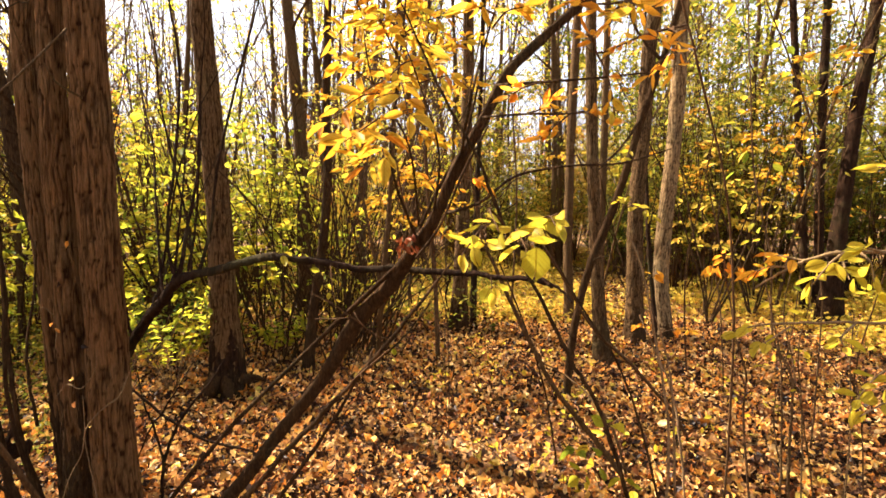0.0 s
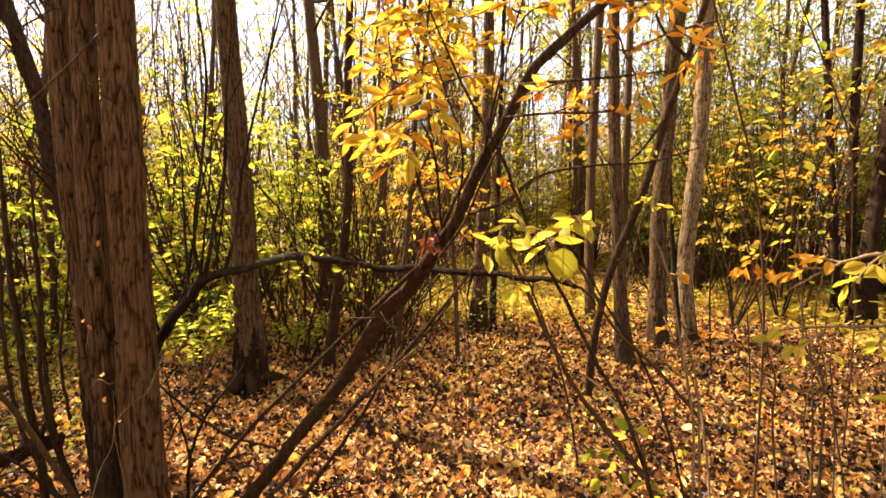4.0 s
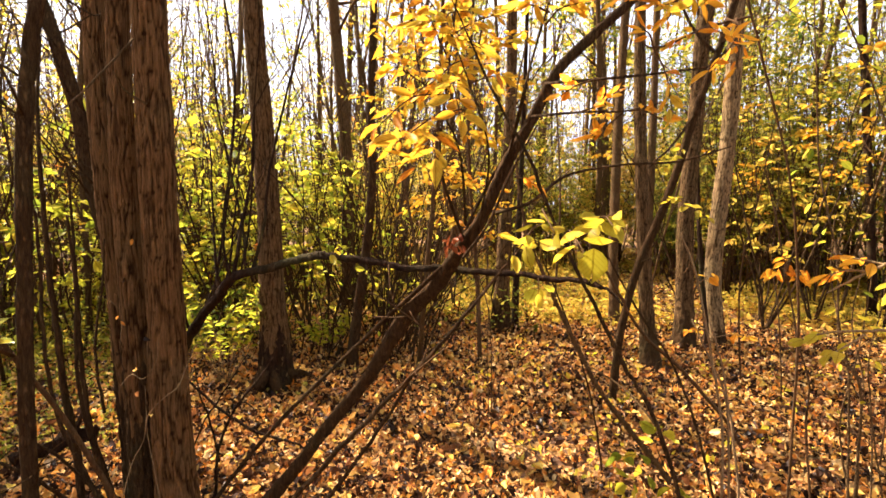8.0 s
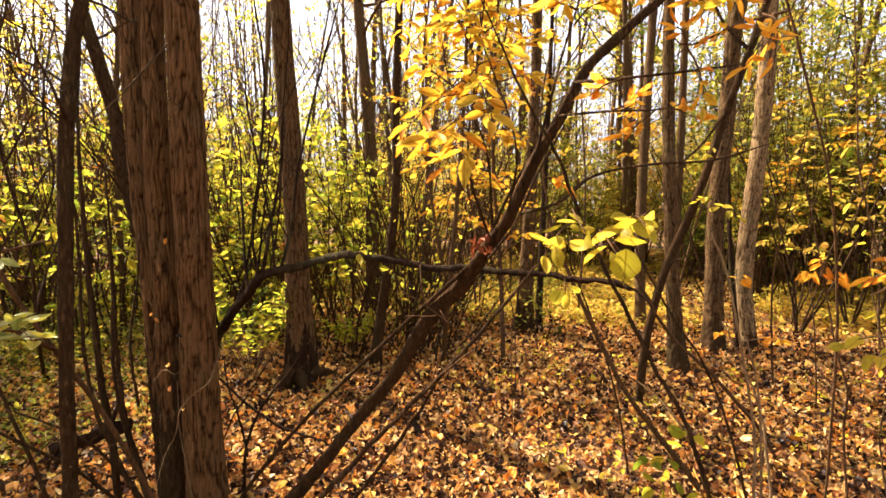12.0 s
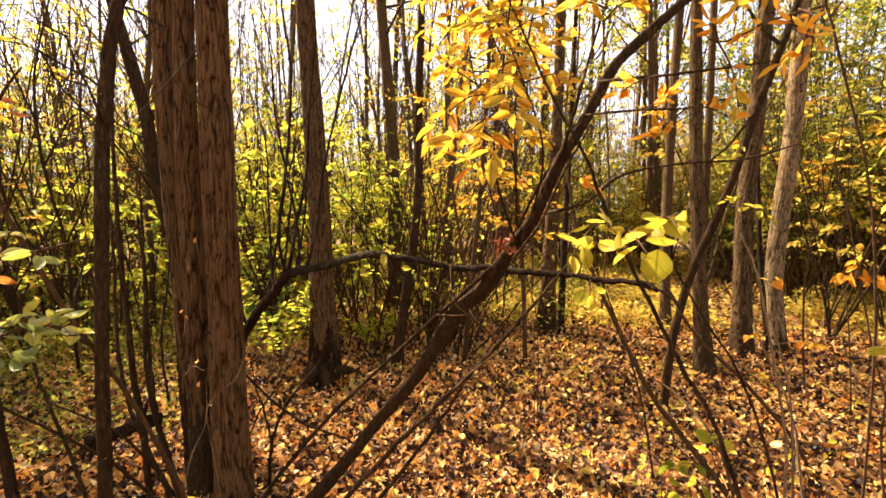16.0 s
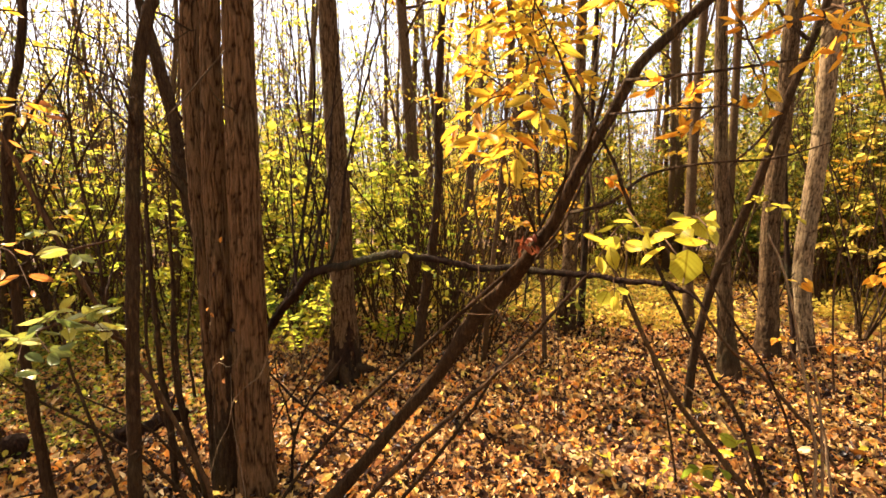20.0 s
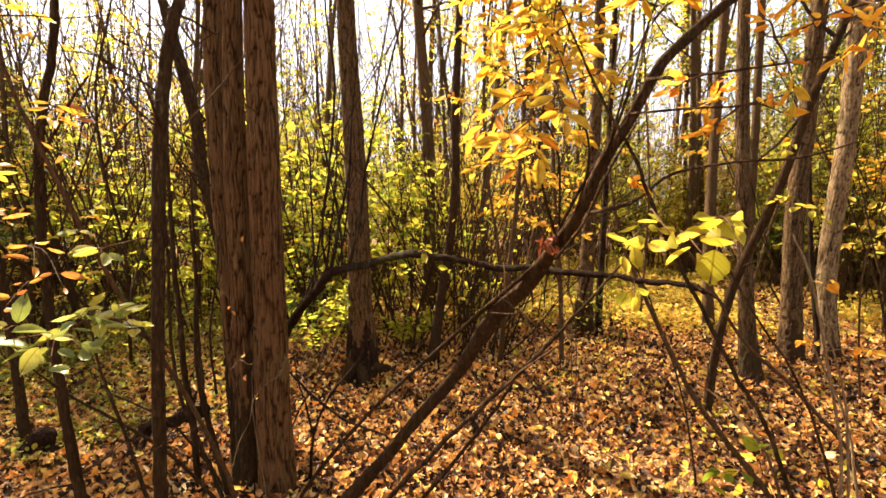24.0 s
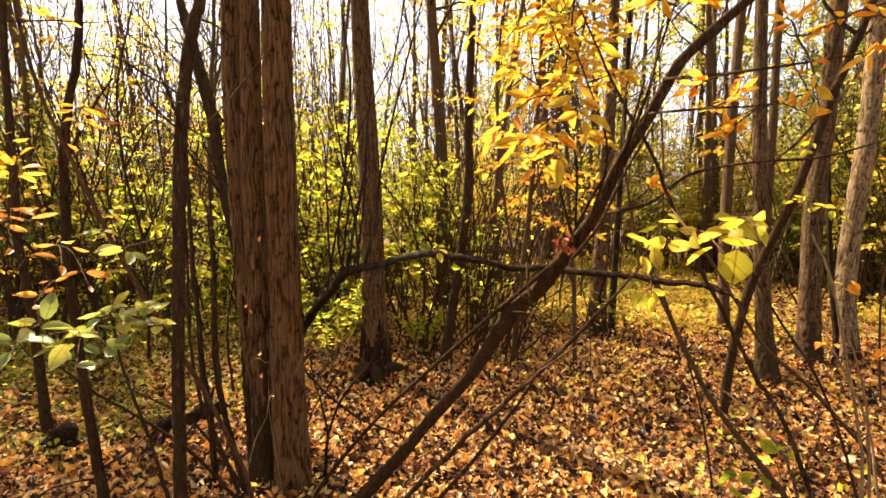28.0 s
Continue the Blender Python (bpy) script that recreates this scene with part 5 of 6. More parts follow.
sprigs(hz, [((0.60, 0.80, 1.51), (0.56, 0.83, 1.52)), ((0.58, 0.81, 1.50), (0.54, 0.84, 1.49))], AMBER, BARK_DRY, leaf=0.034, pairs=3, seed=11, wide=0.8, single=True)

# amber sprays that hang in from above
top_shrub, _ = shrub("shrub", "thin stem with hanging amber and gold leaf sprays", [
    [(0.97, 1.61, 0.55, 0.0039), (0.89, 1.47, 1.20, 0.0035), (0.79, 1.37, 1.63, 0.0028), (0.65, 1.26, 1.91, 0.0028), (0.56, 1.23, 2.15, 0.0027), (0.49, 1.22, 2.30, 0.0027)],
    [(0.59, 1.23, 2.04, 0.0034), (0.47, 1.18, 2.00, 0.0026), (0.35, 1.15, 1.95, 0.0019), (0.31, 1.16, 2.00, 0.0013)],
    [(0.57, 1.23, 2.14, 0.0034), (0.41, 1.17, 2.07, 0.0026), (0.30, 1.16, 2.06, 0.0019)],
], BARK_TWIG)
sprigs(top_shrub, [
    ((0.47, 1.18, 2.00), (0.50, 1.09, 1.93)), ((0.47, 1.18, 2.00), (0.39, 1.14, 1.96)), ((0.55, 1.21, 2.03), (0.47, 1.15, 1.90)),
    ((0.41, 1.17, 2.07), (0.43, 1.03, 2.00)), ((0.41, 1.17, 2.07), (0.36, 1.10, 1.99)), ((0.35, 1.15, 1.95), (0.32, 1.12, 1.98)),
    ((0.35, 1.17, 2.07), (0.27, 1.13, 2.05)), ((0.53, 1.21, 2.03), (0.52, 1.13, 1.90)),
], AMBER, leaf=0.039, pairs=4, seed=12, wide=0.75, hang=0.05, single=True)
sprigs(top_shrub, [
    ((0.41, 1.17, 2.07), (0.38, 0.98, 1.98)), ((0.35, 1.15, 1.95), (0.39, 1.13, 1.80)), ((0.44, 1.18, 2.08), (0.33, 1.07, 2.01)),
], GOLD, leaf=0.050, pairs=4, seed=13, wide=0.8, single=True)

# ---- left side ----
ls, ls_paths = shrub("sapling", "tall dark slender sapling close to the path", [
    [(-1.66, 1.56, 0.34, 0.0274), (-1.65, 1.56, 0.58, 0.0259), (-1.64, 1.57, 1.06, 0.0243), (-1.63, 1.59, 1.48, 0.0252), (-1.61, 1.61, 1.97, 0.0248), (-1.57, 1.64, 2.29, 0.0225), (-1.54, 1.67, 2.45, 0.0214), (-1.49, 1.71, 2.76, 0.0169), (-1.45, 1.74, 3.15, 0.0112)],
], BARK_BROWN, "sapling", 12)
l2, l2_paths = shrub("sapling", "dark slender sapling with red and yellow leaves", [
    [(-2.01, 1.51, 0.31, 0.0219), (-2.03, 1.50, 0.57, 0.0204), (-2.04, 1.48, 0.84, 0.0188), (-2.05, 1.46, 1.25, 0.0172), (-2.06, 1.46, 1.57, 0.0170), (-2.04, 1.47, 1.91, 0.0157), (-2.01, 1.52, 2.24, 0.0146), (-2.00, 1.53, 2.48, 0.0134), (-1.98, 1.56, 2.81, 0.0089)],
    [(-2.06, 1.45, 1.30, 0.0080), (-1.93, 1.24, 1.45, 0.0060), (-1.82, 1.08, 1.54, 0.0044), (-1.78, 0.98, 1.58, 0.0033)],
    [(-2.06, 1.46, 1.75, 0.0067), (-1.81, 1.39, 1.95, 0.0052), (-1.70, 1.39, 2.06, 0.0030)],
], BARK_BROWN, "sapling", 10)
l3, _ = shrub("sapling", "long thin stem leaning out over the litter", [
    [(-1.61, 1.96, 0.11, 0.0121), (-1.61, 1.91, 0.31, 0.0118), (-1.66, 1.73, 0.77, 0.0100), (-1.70, 1.58, 1.07, 0.0092), (-1.75, 1.41, 1.44, 0.0084), (-1.77, 1.30, 1.71, 0.0072), (-1.79, 1.21, 1.95, 0.0062), (-1.78, 1.14, 2.19, 0.0052), (-1.79, 1.13, 2.37, 0.0034)],
    [(-1.70, 1.58, 1.07, 0.0082), (-1.62, 1.34, 1.21, 0.0051), (-1.57, 1.12, 1.22, 0.0036), (-1.57, 0.97, 1.23, 0.0024), (-1.55, 0.91, 1.26, 0.0015)],
    [(-1.75, 1.41, 1.44, 0.0064), (-1.51, 1.32, 1.48, 0.0039), (-1.40, 1.31, 1.50, 0.0029)],
], BARK_TWIG, "sapling", 9)
l4, l4_paths = shrub("sapling", "dark young trunk with a stub foot in the litter", [
    [(-3.61, 2.44, -0.04, 0.0422), (-3.62, 2.43, 0.13, 0.0338), (-3.64, 2.42, 0.53, 0.0293), (-3.65, 2.40, 0.93, 0.0270), (-3.67, 2.37, 1.40, 0.0246), (-3.67, 2.37, 2.03, 0.0223), (-3.67, 2.37, 2.72, 0.0202), (-3.65, 2.39, 3.15, 0.0146)],
], BARK_BROWN, "sapling", 10)
shoots = []
shoots.append([(-1.77, 2.07, 0.07, 0.0120), (-1.84, 2.00, 0.40, 0.0105), (-1.90, 1.95, 0.68, 0.0091), (-1.92, 1.93, 1.06, 0.0078), (-1.92, 1.94, 1.43, 0.0066), (-1.94, 1.92, 1.78, 0.0054)])
shoots.append([(-1.80, 2.16, 0.01, 0.0112), (-1.86, 2.11, 0.38, 0.0097), (-1.90, 2.07, 0.79, 0.0083), (-1.89, 2.08, 1.21, 0.0071), (-1.90, 2.07, 1.56, 0.0058)])
shoots.append([(-1.82, 1.66, 0.28, 0.0091), (-1.85, 1.62, 0.53, 0.0079), (-1.89, 1.57, 0.80, 0.0068), (-1.92, 1.55, 0.95, 0.0057), (-1.94, 1.52, 1.24, 0.0047)])
shoots.append([(-1.72, 1.98, 0.11, 0.0093), (-1.81, 1.79, 0.45, 0.0075), (-1.88, 1.59, 0.69, 0.0059), (-1.92, 1.41, 0.88, 0.0045), (-1.90, 1.28, 1.02, 0.0025)])
shoots.append([(-1.84, 2.23, -0.05, 0.0090), (-1.94, 2.16, 0.21, 0.0075), (-2.07, 2.04, 0.48, 0.0060), (-2.24, 1.87, 0.68, 0.0034)])
shoots.append([(-2.03, 2.17, 0.46, 0.0184), (-2.03, 2.13, 0.76, 0.0155), (-2.02, 2.11, 0.98, 0.0141), (-2.03, 2.10, 1.21, 0.0128), (-2.04, 2.10, 1.56, 0.0103), (-2.04, 2.10, 1.96, 0.0079), (-2.02, 2.12, 2.37, 0.0056)])
shoots.append([(-1.84, 2.20, 0.01, 0.0148), (-1.88, 2.17, 0.30, 0.0133), (-1.92, 2.14, 0.57, 0.0107), (-1.93, 2.13, 0.90, 0.0094), (-1.93, 2.13, 1.17, 0.0082), (-1.93, 2.13, 1.50, 0.0058), (-1.93, 2.12, 1.79, 0.0034)])
shoots.append([(-1.93, 2.25, 0.56, 0.0075), (-1.95, 2.24, 0.88, 0.0062), (-1.92, 2.27, 1.19, 0.0049), (-1.90, 2.28, 1.44, 0.0037)])
shrub("shrub", "bunch of thin dark shoots at the foot of the trunks", shoots, BARK_BROWN)
tangle = []
tangle.append([(-2.47, 2.23, 0.97, 0.0098), (-2.48, 2.22, 1.40, 0.0081), (-2.53, 2.17, 1.81, 0.0079), (-2.54, 2.16, 2.24, 0.0062), (-2.48, 2.22, 2.67, 0.0047), (-2.45, 2.26, 2.92, 0.0031)])
tangle.append([(-2.53, 2.17, 1.81, 0.0063), (-2.36, 2.20, 2.07, 0.0047), (-2.22, 2.20, 1.99, 0.0031), (-2.20, 2.21, 1.84, 0.0023)])
tangle.append([(-2.54, 2.15, 2.05, 0.0047), (-2.52, 2.02, 2.29, 0.0044), (-2.49, 1.91, 2.45, 0.0028)])
tangle.append([(-2.48, 2.22, 1.40, 0.0064), (-2.33, 2.24, 1.72, 0.0048), (-2.34, 2.22, 2.12, 0.0047), (-2.29, 2.27, 2.55, 0.0031)])
tangle.append([(-2.48, 2.23, 1.10, 0.0065), (-2.53, 2.01, 1.53, 0.0045), (-2.51, 1.89, 1.82, 0.0042), (-2.50, 1.74, 2.06, 0.0026)])
tangle.append([(-2.48, 2.22, 1.23, 0.0065), (-2.53, 2.02, 1.29, 0.0045), (-2.53, 1.85, 1.39, 0.0028), (-2.60, 1.76, 1.37, 0.0021)])
tangle.append([(-1.66, 1.01, 2.12, 0.0024), (-1.60, 1.10, 2.15, 0.0025), (-1.57, 1.21, 2.18, 0.0018), (-1.53, 1.33, 2.23, 0.0014)])
tangle.append([(-4.36, 3.99, 0.00, 0.0176), (-2.47, 2.23, 0.97, 0.0098), (-2.44, 2.27, 1.26, 0.0066), (-2.37, 2.33, 1.52, 0.0050)])
tw, _ = shrub("shrub", "tangle of thin dark twigs between slender saplings", tangle, BARK_BROWN, sides=5)
spurs(ls, ls_paths[0], 7, 0.5, 3.4, 0.5, BARK_BROWN, 660)
spurs(l4, l4_paths[0], 5, 0.5, 3.0, 0.45, BARK_BROWN, 661)
spurs(l2, l2_paths[0], 5, 0.4, 3.0, 0.4, BARK_BROWN, 662)
spurs(thin2, thin2_paths[0], 5, 0.8, 4.0, 0.5, BARK_DARK, 663)
spurs(sap, sap_paths[0], 5, 0.5, 3.5, 0.45, BARK_BROWN, 664)
shrub("shrub", "wispy bare dark twigs beside the trunks", [
    [(-1.42, 2.36, 0.11, 0.0086), (-1.39, 2.34, 0.33, 0.0085), (-1.31, 2.36, 0.54, 0.0071), (-1.17, 2.38, 0.72, 0.0057), (-1.11, 2.41, 0.82, 0.0029)],
    [(-1.39, 2.34, 0.33, 0.0056), (-1.41, 2.31, 0.52, 0.0055), (-1.44, 2.29, 0.64, 0.0041), (-1.46, 2.28, 0.81, 0.0027)],
    [(-1.31, 2.36, 0.54, 0.0042), (-1.22, 2.30, 0.62, 0.0041), (-1.14, 2.28, 0.58, 0.0027)],
    [(-1.89, 2.83, 0.55, 0.0067), (-1.68, 2.84, 0.36, 0.0085), (-1.42, 2.82, 0.21, 0.0085), (-1.20, 2.86, 0.13, 0.0069), (-1.09, 2.85, 0.08, 0.0051)],
    [(-1.60, 2.54, 0.36, 0.0046), (-1.49, 2.55, 0.53, 0.0046), (-1.34, 2.57, 0.77, 0.0031)],
], BARK_DARK)
sprigs(l3, [
    ((-1.62, 1.34, 1.21), (-1.38, 1.06, 1.21)), ((-1.62, 1.34, 1.21), (-1.37, 1.21, 1.21)), ((-1.61, 1.22, 1.21), (-1.34, 1.11, 1.30)),
    ((-1.57, 1.12, 1.22), (-1.37, 0.94, 1.17)), ((-1.57, 0.97, 1.23), (-1.44, 0.83, 1.23)), ((-1.57, 1.04, 1.22), (-1.42, 0.87, 1.29)),
    ((-1.62, 1.27, 1.21), (-1.40, 1.11, 1.25)), ((-1.60, 1.19, 1.21), (-1.39, 1.05, 1.19)), ((-1.63, 1.37, 1.19), (-1.35, 1.16, 1.27)), ((-1.58, 1.08, 1.22), (-1.37, 0.91, 1.24)),
    ((-1.51, 1.32, 1.48), (-1.35, 1.10, 1.46)), ((-1.75, 1.41, 1.44), (-1.54, 1.16, 1.52)), ((-1.62, 1.34, 1.21), (-1.40, 1.04, 1.28)),
], SAGE, leaf=0.074, pairs=2, seed=14, wide=1.0, hang=0.1, single=True)
sprigs(l2, [
    ((-2.05, 1.46, 1.90), (-1.65, 1.30, 1.85)), ((-2.06, 1.46, 1.75), (-1.66, 1.29, 1.75)), ((-1.93, 1.24, 1.45), (-1.52, 1.03, 1.43)),
    ((-1.82, 1.08, 1.54), (-1.48, 0.94, 1.56)), ((-1.93, 1.24, 1.45), (-1.48, 1.08, 1.36)), ((-1.88, 1.15, 1.52), (-1.51, 0.90, 1.49)),
    ((-2.07, 1.44, 1.30), (-1.64, 1.03, 1.31)), ((-1.82, 1.08, 1.54), (-1.44, 0.84, 1.61)),
], COPPER, leaf=0.058, wide=0.75, pairs=2, seed=15, hang=0.1, single=True)
sprigs(l2, [((-1.81, 1.39, 1.95), (-1.63, 1.20, 1.87)), ((-1.82, 1.08, 1.54), (-1.36, 0.80, 1.70)), ((-1.84, 1.05, 1.56), (-1.28, 0.75, 1.76)), ((-2.02, 1.51, 2.28), (-1.73, 1.21, 2.21))], GOLD, leaf=0.062, pairs=3, seed=16, wide=0.8, hang=0.1, single=True)

log = thing("fallen_log", "short dark rotten log lying on fallen leaves", "log")
part("trunk", mesh_of("trunk", *tube(glide([(-2.49, 2.28, 0.27, 0.0255), (-2.48, 2.34, 0.27, 0.0388), (-2.44, 2.43, 0.26, 0.0346), (-2.38, 2.53, 0.27, 0.0408), (-2.33, 2.64, 0.27, 0.0308)], 5), 11, 0.17, 70)), BARK_DARK, log)
part("stub", mesh_of("stub", *tube(glide([(-2.48, 2.34, 0.26, 0.0207), (-2.47, 2.29, 0.22, 0.0153), (-2.45, 2.25, 0.18, 0.0088)], 4), 7, 0.15, 71)), BARK_DARK, log)
part("stub", mesh_of("stub", *tube(glide([(-2.38, 2.53, 0.28, 0.0190), (-2.35, 2.55, 0.35, 0.0123), (-2.34, 2.57, 0.41, 0.0068)], 4), 7, 0.15, 72)), BARK_DARK, log)


def stump(label, foot, tall, r, seed):
    rng = np.random.default_rng(seed)
    base = thing("tree_stump", label, "stump")
    path = glide([(foot[0], foot[1], -0.05, r * 1.25), (foot[0], foot[1], tall * 0.3, r), (foot[0] + 0.04, foot[1], tall, r * 0.85)], 5)
    part("trunk", mesh_of("trunk", *tube(path, 12, 0.08, seed, 0.3)), BARK_DARK, base)
    for k in range(3):
        a = rng.uniform(0, 6.28)
        part("root", mesh_of("root", *tube(wander((foot[0], foot[1], 0.08), (np.cos(a), np.sin(a), -0.1), r * 2.4, r * 0.4, 0.01, 5, 0.1, -0.05, rng), 6, 0.05, k)), BARK_DARK, base)
    return base


stump("dark weathered tree stump among yellow seedlings", (6.71, 8.32, 0.00), 0.62, 0.20, 1)
stump("small black rotten stump in the undergrowth", (4.37, 11.55, 0.00), 0.55, 0.12, 2)
stump("small black stump beside a young trunk", (-3.35, 2.33, 0.00), 0.13, 0.075, 4)
stump("dark mossy stump at the edge of the thicket", (6.10, 10.34, 0.00), 0.75, 0.16, 3)


def fern(label, foot, fronds, long, mat, seed):
    """Arching fronds with close pairs of small leaflets."""
    rng = np.random.default_rng(seed)
    base = thing("fern", label, "fern")
    for k in range(fronds):
        a = rng.uniform(0, 6.28)
        top = (foot[0] + np.cos(a) * long * 0.45, foot[1] + np.sin(a) * long * 0.45, long * rng.uniform(0.7, 1.0))
        w, (v, f) = sprig((foot[0], foot[1], 0.0), top, 0.004, 0.075, 13, seed * 17 + k, 0.8, 0.2, 1)
        fr = part("frond", mesh_of("frond", *joined(w)), BARK_DRY, base)
        part("frond_blade", mesh_of("frond_blade", v, f), mat, fr, kind="stuff")
    return base


fern("tall pale green fern behind the dark trunks", (-2.30, 4.05, 0.00), 13, 0.95, LIME, 4)
fern("pale green fern in the shade of the trunks", (-2.90, 4.81, 0.00), 9, 0.75, GREEN, 5)
fern("low yellowing fern beside a tree foot", (-1.67, 4.92, 0.00), 8, 0.5, LIME, 6)

# small leaves caught on the bark, and a bare creeper on the nearest trunk
stuck = thing("caught_leaves", "few dry pale leaves caught on furrowed bark", "leaves", kind="stuff")
spots = [(-1.66, 2.17, 1.45), (-1.78, 2.18, 1.06), (-1.76, 2.18, 1.05), (-1.70, 2.17, 0.81), (-1.65, 2.13, 0.73), (-1.61, 2.13, 0.99), (-1.59, 2.12, 0.62), (-1.74, 2.21, 1.26)]
part("leaf", mesh_of("leaf", *leaves(spots, 0.03, None, 0.5, True, 1.2, 9, 0.0, 0.8)), LITTER, stuck, kind="stuff")
shrub("creeper", "bare pale creeper clinging to the dark trunk", [
    [(-1.47, 2.31, 0.90, 0.0018), (-1.45, 2.20, 0.83, 0.0022), (-1.46, 2.14, 0.75, 0.0026), (-1.52, 2.11, 0.70, 0.0026), (-1.60, 2.12, 0.61, 0.0026), (-1.67, 2.17, 0.46, 0.0024), (-1.74, 2.17, 0.33, 0.0021), (-1.81, 2.16, 0.08, 0.0018)],
    [(-1.81, 2.21, 0.71, 0.0015), (-1.72, 2.18, 0.79, 0.0018), (-1.62, 2.13, 0.79, 0.0017), (-1.54, 2.11, 0.88, 0.0014), (-1.53, 2.12, 0.97, 0.0014)],
    [(-1.52, 2.08, 0.13, 0.0021), (-1.59, 2.13, 0.34, 0.0020), (-1.63, 2.15, 0.51, 0.0018), (-1.63, 2.15, 0.75, 0.0015)],
    [(-1.88, 2.23, 1.08, 0.0015), (-1.84, 2.22, 1.14, 0.0019), (-1.79, 2.23, 1.07, 0.0018), (-1.80, 2.22, 0.93, 0.0015)],
], BARK_DRY, "creeper", 5)

# clumps of near-black leaves
for k, (x, y) in enumerate(((1.80, 3.34), (2.40, 3.91), (2.69, 3.79), (-0.67, 3.28), (0.44, 3.47), (-0.19, 4.06))):
    rng_c = np.random.default_rng(820 + k)
    lump = thing("leaf_clump", "small clump of near-black leaves on the litter", "leaves", group="clumps of wet leaves")
    at = np.stack([x + rng_c.normal(0, 0.035, 26), y + rng_c.normal(0, 0.03, 26), 0.03 + np.abs(rng_c.normal(0, 0.022, 26))], 1)
    part("leaves", mesh_of("leaves", *leaves(at, 0.06, None, 0.1, True, 1.0, 830 + k, 0.1, 1.0, crumple=0.1)), BLACKISH, lump)

# sticks on the litter
rng_st = np.random.default_rng(44)
for k in range(46):
    x, y = fan(rng_st, 1, 2.4, 7.5)
    a = rng_st.uniform(0, 6.28)
    w = wander((x[0], y[0], 0.03), (np.cos(a), np.sin(a), 0.0), rng_st.uniform(0.3, 1.3), rng_st.uniform(0.004, 0.011), 0.002, 6, 0.14, 0.0, rng_st)
    w[:, 2] = 0.02 + np.abs(w[:, 2] - 0.03) * 0.35
    st = thing("stick", "thin dry stick lying on fallen leaves", "stick", group="sticks on the litter")
    part("stem", mesh_of("stem", *tube(w, 5, 0.06, k)), BARK_DARK if k % 2 else BARK_TWIG, st)

# ---- thicket and woods behind ----


def bush_form(seed, tall, stems, n_leaves, mat, leaf):
    """One bush of many thin stems: the pattern that the thicket repeats."""
    rng = np.random.default_rng(seed)
    base = thing("bush", "dense bush of thin bare stems with yellow-green autumn leaves", "bush", group="thicket behind the clearing")
    spots = []
    for _ in range(stems):
        a = rng.uniform(0, 2 * np.pi)
        tilt = rng.uniform(0.05, 0.45)
        st = wander((rng.normal(0, 0.15), rng.normal(0, 0.15), -0.05), (np.cos(a) * tilt, np.sin(a) * tilt, 1), tall * rng.uniform(0.55, 1.1), rng.uniform(0.010, 0.022), 0.003, 7, 0.09, 0.01, rng)
        pieces = [tube(st, 3)]
        for _ in range(5):
            q, d = on_path(st, rng.uniform(0.3, 0.95))
            tw = wander(q, d * 0.5 + rng.normal(0, 0.6, 3), tall * rng.uniform(0.12, 0.26), q[3] * 0.55, 0.002, 3, 0.15, 0.03, rng)
            pieces.append(tube(tw, 3))
            spots.append(tw[1:])
        spots.append(st[3:])
        part("stem", mesh_of("stem", *joined(pieces)), BARK_TWIG, base)
    spots = np.vstack(spots)[:, :3]
    at = clustered(spots, n_leaves, rng)
    part("foliage", mesh_of("foliage", *leaves(at, leaf, None, 0.25, False, 1.0, seed, 0.6), smooth=False), mat, base)
    return base


def wood_form(seed, tall, r, n_leaves, mat, bark_mat, low):
    rng = np.random.default_rng(seed)
    base = thing("tree", "tall slim woodland tree with thin autumn foliage", "tree", group="woods behind the clearing")
    path = wander((0, 0, -0.05), (rng.normal(0, 0.04), rng.normal(0, 0.04), 1), tall, r, r * 0.25, 12, 0.035, 0.01, rng)
    part("trunk", mesh_of("trunk", *tube(path, 8, 0.03, seed, 0.4)), bark_mat, base)
    crown_on(base, path, low, 10, n_leaves, mat, BARK_TWIG, 2.6, 0.11, seed, 3)
    return base


def scatter(forms, n, near, far, left, right, seed, gap, power=1.6, clear=()):
    """Copies of the given forms, kept apart from one another and out of the clearing."""
    rng = np.random.default_rng(seed)
    placed = []
    tries = 0
    while len(placed) < n and tries < 6000:
        tries += 1
        a = radians(rng.uniform(right, left))
        d = rng.uniform(near**power, far**power) ** (1 / power)
        x, y = -math.sin(a) * d, math.cos(a) * d
        if any((x - u) ** 2 + (y - w) ** 2 < gap * gap for u, w in placed) or any((x - u) ** 2 + (y - w) ** 2 < q * q for u, w, q in clear):
            continue
        f = forms[int(rng.integers(0, len(forms)))]
        s = rng.uniform(0.8, 1.2)
        m = pose(x, y, float(lie(x, y)), rng.normal(0, 2), rng.normal(0, 2), rng.uniform(0, 360)) @ Matrix.Scale(s, 4)
        if f not in USED:
            USED.add(f)
            f.matrix_basis = m
        else:
            c = copy_thing(f, m)
            c.scale = (s, s, s)
        placed.append((x, y))


